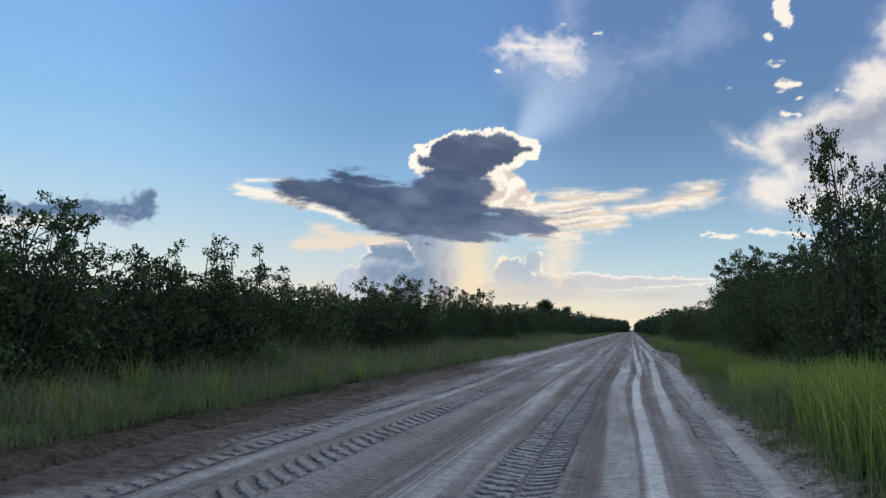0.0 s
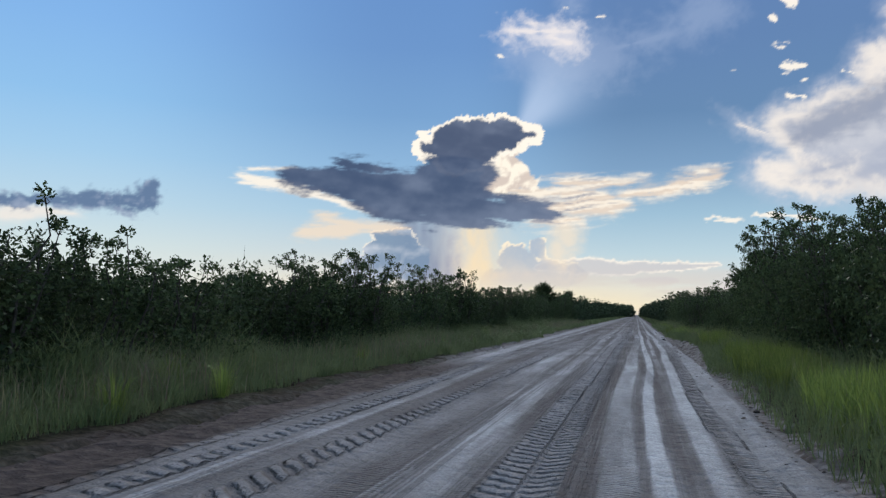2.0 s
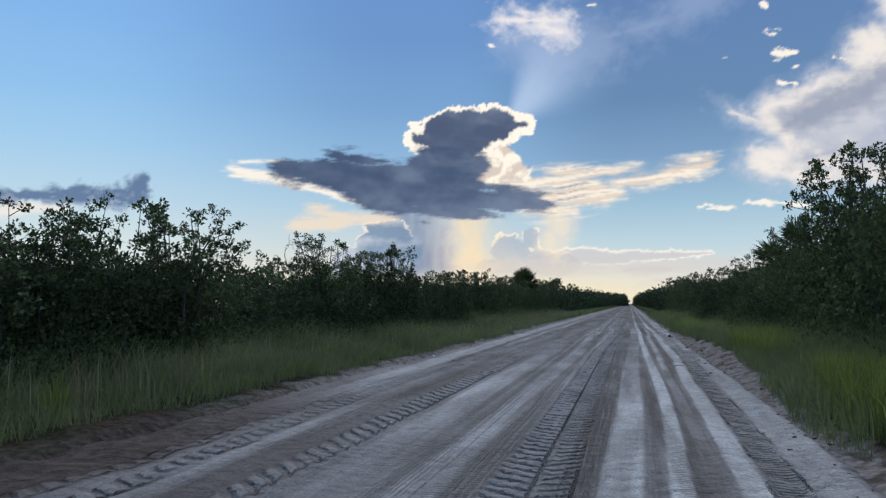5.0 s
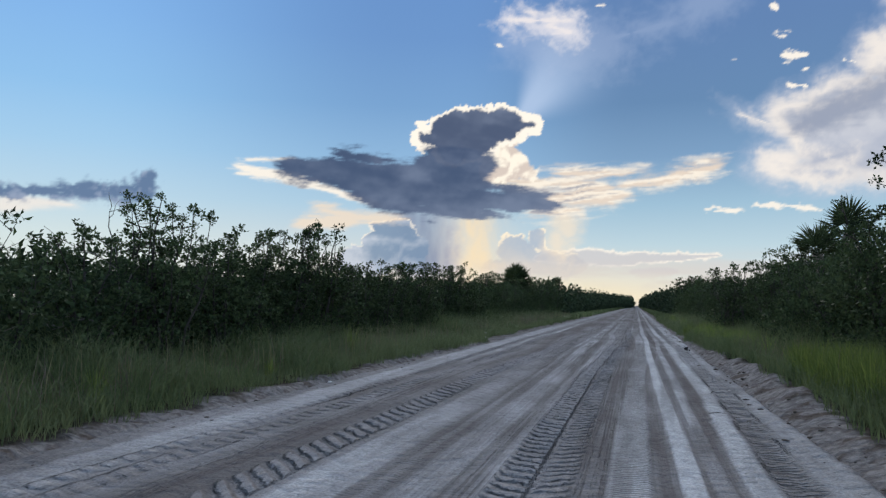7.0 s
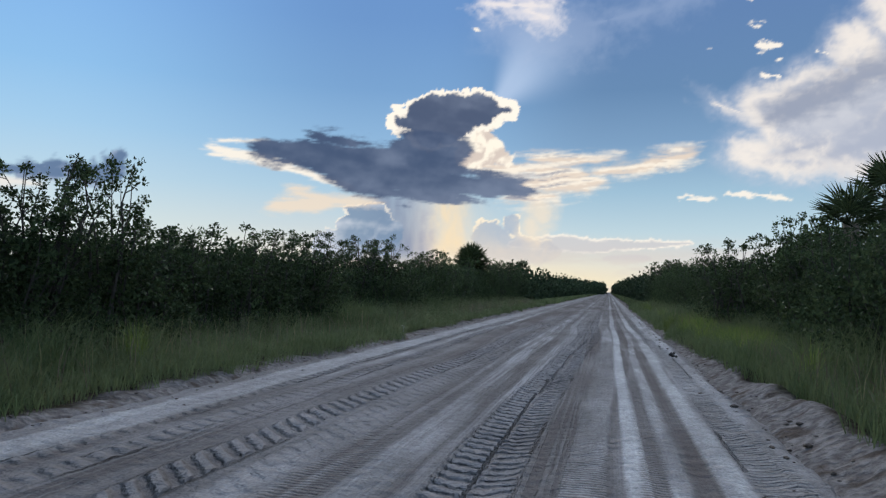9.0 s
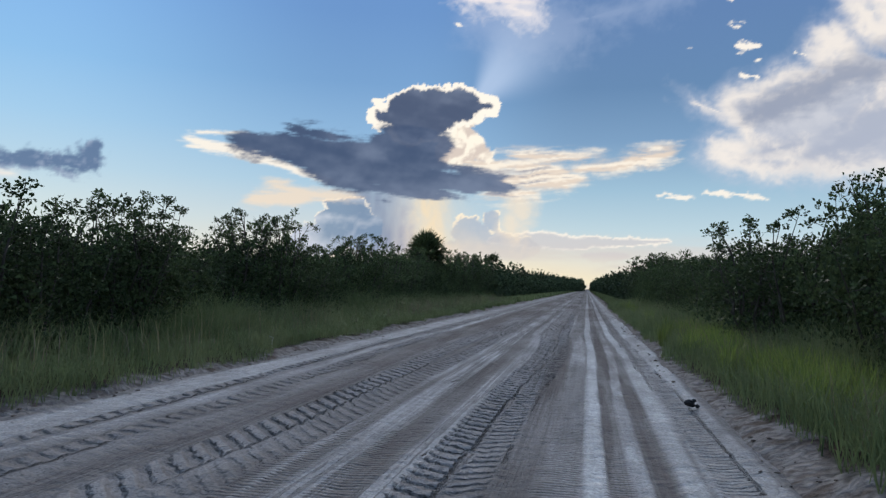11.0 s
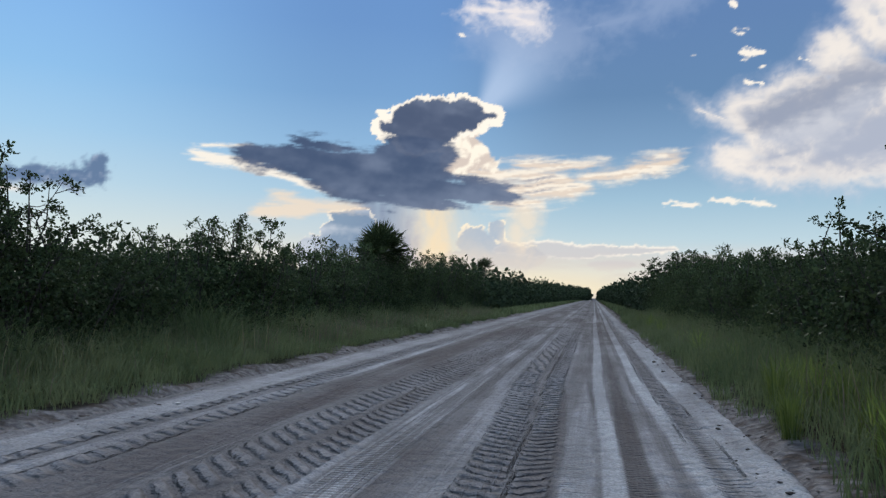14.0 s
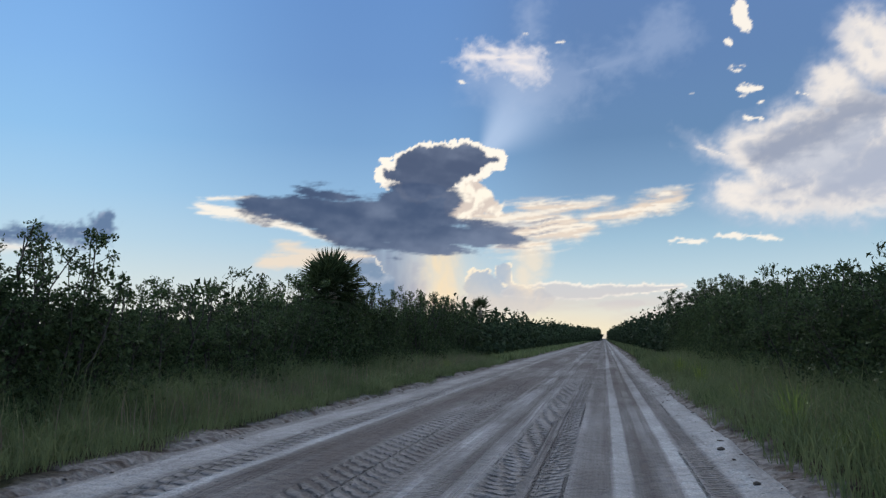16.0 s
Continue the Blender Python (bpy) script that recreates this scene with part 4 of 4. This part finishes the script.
def build_far_thicket():
    """The thicket further on, bush after bush of coarse leaves on each side, and the woods behind the hedges."""
    rng = np.random.RandomState(12)
    for name, x0, x1, sign in (("far_thicket", -9.4, -3.6, -1), ("far_thicket", 5.2, 4.6, 1)):
        bases, sizes = [], []
        y = 112.0
        while y < 640:
            q = (y - 112) / 528
            tall = (3.9 + 3.4 * q) * rng.uniform(0.62, 1.2)
            wide = rng.uniform(1.2, 2.1) * (1 + 0.8 * q)
            cx = x0 + (x1 - x0) * step(0.45, 1.0, q) + sign * abs(rng.normal(scale=0.8))
            n = 130
            d = rng.normal(size=(n, 3))
            d /= np.linalg.norm(d, axis=1, keepdims=True)
            d *= rng.uniform(0.55, 1.08, (n, 1))
            lumpy = 1 + 0.18 * np.sin(5 * d[:, :1] + y) * np.sin(4 * d[:, 1:2] + 2 * y)
            c = np.stack([cx + sign * 0.6 + wide * d[:, 0], y + wide * d[:, 1], tall * (0.5 + 0.5 * d[:, 2])], 1)
            c[:, 2:] *= lumpy
            bases.append(np.maximum(c, [-1e4, 0, 0.05]))
            sizes.append((0.30 + 0.0013 * y) * rng.uniform(0.7, 1.4, n))
            back = bases[-1][: n // 3] + [sign * 2.6, 0, 0]
            bases.append(back)
            sizes.append(sizes[-1][: n // 3] * 1.3)
            y += wide * rng.uniform(0.7, 1.25)
        base, size = np.concatenate(bases), np.concatenate(sizes)
        v, f = leaf_arrays(base, rng.normal(size=base.shape), size, size * 0.6, rng)
        tagged(new(name, mesh_of(name, v, f, [FAR_LEAF])), "distant dark green roadside thicket running to the horizon", "thicket", kind="stuff")
    n = 20000
    y, d = rng.uniform(-20, 118, n), 9 * rng.rand(n) ** 3
    base = np.stack([-12.4 - d, y, rng.uniform(0, 2.4, n)], 1)
    size = rng.uniform(0.25, 0.5, n)
    v, f = leaf_arrays(base, rng.normal(size=(n, 3)), size, size * 0.6, rng)
    tagged(new("woods", mesh_of("woods", v, f, [FAR_LEAF])), "dark low woods behind the roadside hedge", "woods", kind="stuff")
    base = base * [-1, 1, 1.25] - np.array([4.6, 0, 0])
    v, f = leaf_arrays(base, rng.normal(size=(n, 3)), size, size * 0.6, rng)
    tagged(new("woods", mesh_of("woods", v, f, [FAR_LEAF])), "dark low woods behind the roadside hedge", "woods", kind="stuff")


# ---- cabbage palms ----
def frond_mesh(seed, reach, blades=22):
    """A fan frond: a stalk and stiff pointed blades fanned about its end, tips drooping."""
    rng = np.random.RandomState(seed)
    soup, stem = Soup(), Soup()
    stalk = reach * 0.42
    stem.add(*tube([(0, 0, 0), (stalk * 0.5, 0, 0.05), (stalk, 0, 0.04)], [0.022, 0.016, 0.012], 5))
    for k in range(blades):
        a = radians(-118 + 236 * k / (blades - 1)) + rng.normal(scale=0.03)
        ln = reach * (0.62 - 0.20 * abs(a) / 2.1) * rng.uniform(0.9, 1.08)
        d = Vector((math.cos(a), math.sin(a), 0.10 * math.cos(a) + rng.normal(scale=0.05)))
        s = Vector((-math.sin(a), math.cos(a), 0))
        o = Vector((stalk - 0.06, 0, 0.04))
        m, e = o + d * ln * 0.55, o + d * ln - Vector((0, 0, 0.14 * ln))
        w = 0.030 * reach / 1.2
        soup.add([o, m + s * w, e, m - s * w, m - Vector((0, 0, w * 0.8))], [(0, 1, 4), (1, 2, 4), (2, 3, 4), (3, 0, 4)])
    return soup.mesh("frond", FROND), stem.mesh("stalk", FROND, True)


def palm(x, y, trunk_h, reach, seed, label, count=19):
    rng = random.Random(seed)
    z = float(ground_height(np.array([[float(x)]]), np.array([[float(y)]]))[0, 0])
    base = tagged(new("palm"), label, "palm", "cabbage palms")
    base.matrix_basis = pose(x, y, z - 0.05, rng.uniform(-3, 3), rng.uniform(-3, 3), rng.uniform(0, 360))
    trunk = Soup()
    rings = 14
    pts = [(0.03 * math.sin(k), 0.03 * math.cos(1.3 * k), trunk_h * k / rings) for k in range(rings + 1)]
    trunk.add(*tube(pts, [0.19 + 0.025 * (k % 2) + 0.05 * (k < 1) for k in range(rings + 1)], 9))
    part("trunk", trunk.mesh("trunk", PALM_BARK, True), base)
    fans = [frond_mesh(seed * 10 + k, reach) for k in range(4)]
    for k in range(count):
        q = k / (count - 1)
        tilt = -84 + 118 * q + rng.uniform(-8, 8)
        ob = part("frond", fans[k % 4][0], base)
        part("stalk", fans[k % 4][1], ob)
        s = (1.0 - 0.15 * q) * rng.uniform(0.9, 1.1)
        ob.matrix_basis = pose(0, 0, trunk_h - 0.02 - 0.25 * q, 0, 0, k * 137.5 + rng.uniform(-12, 12)) @ pose(0.06, 0, 0, rng.uniform(-25, 25), tilt, 0) @ Matrix.Scale(s, 4)
    return base


def bare_shrub(x, y, height, seed, label):
    """Leafless crooked branches standing out of the hedge."""
    rng = np.random.RandomState(seed)
    wood = Soup()

    def grow(p, way, ln, r, deep):
        pts, q = [p], p
        for _ in range(4):
            way = way + rng.normal(scale=0.22, size=3)
            way = way / np.linalg.norm(way)
            q = q + way * ln / 4
            pts.append(q)
        wood.add(*tube(pts, [r * (1 - 0.15 * k) for k in range(5)], 5))
        if deep:
            for k in range(3):
                at = pts[2 + k % 3]
                side = way + rng.normal(scale=0.75, size=3) * (1, 1, 0.5)
                side[2] = abs(side[2])
                grow(at, side / np.linalg.norm(side), ln * rng.uniform(0.5, 0.75), r * 0.62, deep - 1)

    grow(np.array([0.0, 0, 0]), np.array([0.1, 0.1, 1.0]), height * 0.62, 0.035, 3)
    base = tagged(new("dead_shrub"), label, "dead shrub")
    base.matrix_basis = put(x, y, 40)
    part("branch", wood.mesh("branch", DEAD, True), base)


build_thicket()
build_far_thicket()
palm(-10.0, 91.0, 3.6, 1.75, 3, "cabbage palm with a round crown above the hedge", 44)
palm(6.6, 58.4, 3.7, 1.35, 4, "cabbage palm with stiff fan fronds beside the road")
palm(7.9, 59.1, 4.5, 1.5, 5, "taller cabbage palm rising behind roadside shrubs")
palm(-10.6, 130.0, 4.3, 1.5, 6, "far cabbage palm above the thicket")
bare_shrub(-9.8, 39.3, 3.7, 8, "leafless crooked dead shrub in the hedge")
stalk = Soup()
stalk.add(*tube([(0, 0, 0), (0.01, 0, 1.7), (0.05, 0.02, 3.3)], [0.010, 0.006, 0.003], 5))
ob = tagged(new("bare_stalk", stalk.mesh("bare_stalk", DEAD)), "thin straight leafless stalk rising from the hedge", "stalk")
ob.matrix_basis = put(-9.9, 24.6)


# ---- grass ----
def blades(x, y, height, lean, width, rng, mat, name, label, kind="stuff"):
    """Bent tapering blades rooted on the ground, four triangles each, as one mesh."""
    n = len(x)
    z = ground_height(x[None, :], y[None, :])[0] - 0.02
    a = rng.uniform(0, 2 * math.pi, n)
    d = np.stack([np.cos(a), np.sin(a), np.zeros(n)], 1)
    b = rng.uniform(0, 2 * math.pi, n)
    s = np.stack([np.cos(b), np.sin(b), np.zeros(n)], 1) * width[:, None] / 2
    root = np.stack([x, y, z], 1)
    up = np.array([0, 0, 1.0])
    mid = root + d * (lean * height * 0.25)[:, None] + up * (height * 0.55)[:, None]
    top = root + d * (lean * height * 0.9)[:, None] + up * (height * (1 - 0.3 * lean))[:, None]
    v = np.stack([root - s, root + s, mid + s * 0.8, top, mid - s * 0.8], 1).reshape(-1, 3)
    o = (np.arange(n) * 5)[:, None]
    quads = (o + [0, 1, 2, 4]).tolist()
    tris = (o + [4, 2, 3]).tolist()
    me = mesh_of(name, v, quads + tris, [mat])
    return tagged(new(name, me), label, "grass", kind=kind)


def build_grass():
    rng = np.random.RandomState(21)
    # the broad verge on the west side
    n = 104000
    y = rng.uniform(3, 112, n)
    q = rng.rand(n)
    inner = grass_edge(y) + 0.05 - 0.45 * vnoise(y * 0.5, y * 0.0, 33)
    x = inner - q * (9.2 + inner)
    patch = vnoise(x * 0.55, y * 0.4, 35)
    clump = vnoise(x * 1.5, y * 1.3, 38)
    h = (0.22 + 0.70 * q + 1.0 * patch * clump * (0.3 + q)) * rng.uniform(0.6, 1.3, n)
    keep = rng.rand(n) < 0.15 + 0.65 * patch + 0.7 * clump
    x, y, h = x[keep], y[keep], h[keep]
    blades(x, y, h, rng.uniform(0.3, 1.25, len(x)), np.full(len(x), 0.009) + 0.006 * rng.rand(len(x)), rng, GRASS, "grass", "rough green roadside grass on the wide verge")
    # the narrow verge on the east side
    n = 58000
    y = rng.uniform(3, 112, n)
    q = rng.rand(n)
    inner = right_edge(y) + 0.06 + 0.5 * np.exp(-((y - 44) / 9) ** 2) + 0.30 * vnoise(y * 0.6, y * 0.0, 36)
    x = inner + q * (4.8 - inner)
    patch = vnoise(x * 0.5, y * 0.35, 37)
    h = (0.20 + 0.85 * q + 0.45 * patch) * rng.uniform(0.6, 1.25, n)
    keep = rng.rand(n) < 0.5 + 0.7 * patch
    x, y, h = x[keep], y[keep], h[keep]
    blades(x, y, h, rng.uniform(0.15, 1.0, len(x)), np.full(len(x), 0.009) + 0.006 * rng.rand(len(x)), rng, GRASS, "grass", "rough green grass on the narrow sandy bank")
    # far verges, coarser
    for side in (-1, 1):
        n = 9000
        y = 112 * (900 / 112) ** rng.rand(n)
        x = np.where(side < 0, rng.uniform(-8.8, -6.4, n), rng.uniform(2.4, 4.2, n))
        blades(x, y, rng.uniform(0.35, 0.75, n), rng.uniform(0.1, 0.6, n), 0.03 + y * 0.0006, rng, GRASS, "grass", "distant strip of roadside grass")
    # tall bright stands: middle x, y, half lengths, count, height
    for x0, y0, rx, ry, n, top in [(3.2, 10.0, 0.85, 4.2, 6500, 1.55), (3.3, 18.5, 0.9, 3.4, 4400, 1.1), (3.3, 28.5, 0.95, 5.0, 6400, 1.1), (3.5, 41.5, 0.8, 3.4, 3600, 1.15), (3.5, 56.0, 0.7, 3.0, 2200, 0.95),
                                   (3.3, 62.5, 0.55, 2.6, 1800, 1.0), (3.4, 68.0, 0.5, 2.0, 1200, 0.95)]:
        a, r = rng.uniform(0, 2 * math.pi, n), np.sqrt(rng.rand(n))
        x, y = x0 + rx * r * np.cos(a), y0 + ry * r * np.sin(a)
        h = top * rng.uniform(0.55, 1.1, n) * (1 - 0.25 * r)
        blades(x, y, h, rng.uniform(0.05, 0.45, n), 0.012 + 0.010 * rng.rand(n), rng, REED, "tall_grass", "tall bright green grass stand on the bank")
    # brownish seed heads over the taller grass
    n = 9000
    y = rng.uniform(4, 110, n)
    x = np.where(rng.rand(n) < 0.72, rng.uniform(-9.1, -6.9, n), rng.uniform(2.7, 4.3, n))
    keep = rng.rand(n) < step(0.35, 0.75, vnoise(x * 0.3, y * 0.18, 39)) + 0.15
    x, y = x[keep], y[keep]
    blades(x, y, rng.uniform(0.5, 1.1, len(x)), rng.uniform(0.1, 0.5, len(x)), np.full(len(x), 0.012), rng, SEED, "seed_grass", "brownish grass seed heads over the verge")
    # pale seed stalks along the hedge's foot
    n = 1500
    y = rng.uniform(5, 105, n)
    x = np.where(rng.rand(n) < 0.75, rng.uniform(-8.9, -7.2, n), rng.uniform(2.9, 4.2, n))
    blades(x, y, rng.uniform(0.6, 1.15, n), rng.uniform(0.02, 0.25, n), np.full(n, 0.012), rng, STRAW, "dry_grass", "pale dry seed stalks in the verge grass")


def tuft_mesh(seed, count, height):
    rng = np.random.RandomState(seed)
    a = rng.uniform(0, 2 * math.pi, count)
    d = np.stack([np.cos(a), np.sin(a), 0 * a], 1)
    s = np.stack([-np.sin(a), np.cos(a), 0 * a], 1) * 0.0045
    h, lean = height * rng.uniform(0.6, 1.1, count), rng.uniform(0.1, 0.8, count)
    root = d * rng.uniform(0.0, 0.14, count)[:, None]
    up = np.array([0, 0, 1.0])
    m = root + d * (h * lean * 0.35)[:, None] + up * (h * 0.6)[:, None]
    t = root + d * (h * lean * 1.0)[:, None] + up * (h * (1 - 0.45 * lean))[:, None]
    v = np.stack([root - s, root + s, m + s, t, m - s], 1).reshape(-1, 3)
    o = (np.arange(count) * 5)[:, None]
    return mesh_of("grass_tuft", v, (o + [0, 1, 2, 4]).tolist() + (o + [4, 2, 3]).tolist(), [REED])


def build_tufts():
    kinds = [tagged(new("grass_tuft", tuft_mesh(600 + k, 110, 0.85)), "bright green arching grass tuft on the verge", "grass tuft", "grass tufts") for k in range(3)]
    rnd = random.Random(31)
    spots = [(2.2, 64.6), (2.55, 62.3), (2.55, 66.9), (-7.0, 16.2), (-8.2, 44.0), (2.7, 24.5), (3.0, 57.0), (3.1, 65.0)]
    for _ in range(46):
        y = rnd.uniform(8, 100)
        spots.append((rnd.uniform(-8.6, -6.9), y) if rnd.random() < 0.25 else (rnd.uniform(2.6, 3.9), y))
    for k, (x, y) in enumerate(spots):
        m = put(x, y, rnd.uniform(0, 360), rnd.uniform(0.7, 1.2))
        if k < 3:
            kinds[k].matrix_basis = m
        else:
            copy_thing(kinds[k % 3], m)


build_grass()
build_tufts()


# ---- litter and scraps on the road's edge ----
EARTH = bark_material("dark_earth", (0.035, 0.028, 0.024), (0.085, 0.068, 0.056))
SCRAP = bark_material("pale_scrap", (0.42, 0.41, 0.39), (0.58, 0.57, 0.55))
RUBBER = bark_material("black_rubber", (0.012, 0.012, 0.013), (0.03, 0.03, 0.032))


def surfaces(x, y):
    """Height of the road or the bank at places."""
    le, re = left_edge(y), right_edge(y)
    z = road_shape(x, y)[0] - 0.18 * np.maximum(step(le + 0.15, le - 0.30, x), step(re + 0.02, re + 0.32, x))
    return np.maximum(z, ground_height(x, y))


def surface(x, y):
    return float(surfaces(np.array([float(x)]), np.array([float(y)]))[0])


def lump(rng, size, flat=0.5):
    """An uneven clod of 20 faces."""
    bm = bmesh.new()
    bmesh.ops.create_icosphere(bm, subdivisions=1, radius=size)
    for v in bm.verts:
        v.co = Vector((v.co.x * rng.uniform(0.6, 1.4), v.co.y * rng.uniform(0.6, 1.4), v.co.z * flat * rng.uniform(0.6, 1.3)))
    verts, faces = [tuple(v.co) for v in bm.verts], [tuple(v.index for v in f.verts) for f in bm.faces]
    bm.free()
    return verts, faces


def build_litter():
    rng = random.Random(41)
    for side, count in ((1, 520), (-1, 240)):
        soup = Soup()
        ys = np.array([rng.uniform(5, 92) for _ in range(count)])
        drift = np.array([rng.gauss(0.16, 0.22) for _ in range(count)])
        xs = (right_edge(ys) if side > 0 else left_edge(ys)) + drift
        for x, y, z in zip(xs, ys, surfaces(xs, ys)):
            v, f = lump(rng, rng.choice((0.008, 0.012, 0.016, 0.028)), 0.5)
            turn = pose(x, y, z + 0.004, 0, 0, rng.uniform(0, 360)) @ Matrix.Diagonal((1.0, rng.uniform(1, 2.4), 1, 1))
            soup.add([turn @ Vector(p) for p in v], f)
        tagged(new("litter", soup.mesh("litter", EARTH)), "dark clods and plant litter on the sandy road edge", "litter", kind="stuff")
    # single clods big enough to tell apart
    kinds = []
    for k in range(4):
        soup = Soup()
        for _ in range(1):
            v, f = lump(rng, rng.uniform(0.035, 0.055), 0.6)
            o = Vector((0, 0, 0))
            soup.add([Vector(p) + o for p in v], f)
        kinds.append(tagged(new("dirt_clod", soup.mesh("dirt_clod", EARTH)), "crumbling dark clod of earth on the sand", "clod", "clods"))
    spots = [(1.62, 65.6), (1.60, 75.2), (2.0, 43.6), (2.15, 44.6), (1.9, 37.0), (1.75, 46.5), (1.58, 72.6), (1.66, 57.2), (1.9, 28.5), (1.85, 20.4), (2.05, 33.0), (1.7, 61.0)]
    for k, (x, y) in enumerate(spots):
        m = pose(x, y, surface(x, y) + 0.012, 0, 0, 67.0 * k)
        if k < 4:
            kinds[k].matrix_basis = m
        else:
            copy_thing(kinds[k % 4], m)
    # a curled strip of tyre
    soup = Soup()
    arc = [(0.13 * math.cos(a), 0.13 * math.sin(a) * 0.8, 0.05 + 0.012 * k) for k, a in enumerate(np.linspace(0.3, 4.4, 12))]
    soup.add(*tube(arc, [0.03] + [0.042] * 10 + [0.02], 6))
    ob = tagged(new("rubber_strip", soup.mesh("rubber_strip", RUBBER, True)), "curled black strip of tyre rubber on the sand", "debris")
    ob.matrix_basis = pose(1.60, 54.25, surface(1.60, 54.25), 0, 0, 30) @ Matrix.Scale(0.8, 4)
    # twigs
    for x, y, turn in ((1.25, 41.8, 70), (1.05, 39.0, 20), (1.5, 58.4, 110), (-1.9, 56.0, 60), (1.1, 24.0, 40)):
        soup = Soup()
        soup.add(*tube([(-0.14, 0, 0), (0, 0.015, 0.008), (0.13, -0.01, 0)], [0.006, 0.006, 0.003], 5))
        ob = tagged(new("twig", soup.mesh("twig", EARTH)), "short dry twig lying on the packed sand", "twig", "twigs")
        ob.matrix_basis = pose(x, y, surface(x, y) + 0.006, 0, 0, turn)
    # pale scraps in the west verge, and a bent wire
    for x, y in ((-5.55, 65.5), (-6.0, 41.0)):
        v, f = lump(rng, 0.05, 0.35)
        soup = Soup()
        soup.add(v, f)
        ob = tagged(new("scrap", soup.mesh("scrap", SCRAP)), "small crumpled white scrap of litter on the verge", "scrap")
        ob.matrix_basis = pose(x, y, surface(x, y) + 0.015)
    soup = Soup()
    soup.add(*tube([(0, 0, -0.05), (0.0, 0.0, 0.22), (0.03, 0.0, 0.27), (-0.08, 0.02, 0.30)], [0.006, 0.006, 0.006, 0.005], 5))
    ob = tagged(new("wire_stake", soup.mesh("wire_stake", SCRAP)), "thin pale bent wire stake in the verge", "stake")
    ob.matrix_basis = pose(-6.42, 58.9, surface(-6.42, 58.9))


build_litter()
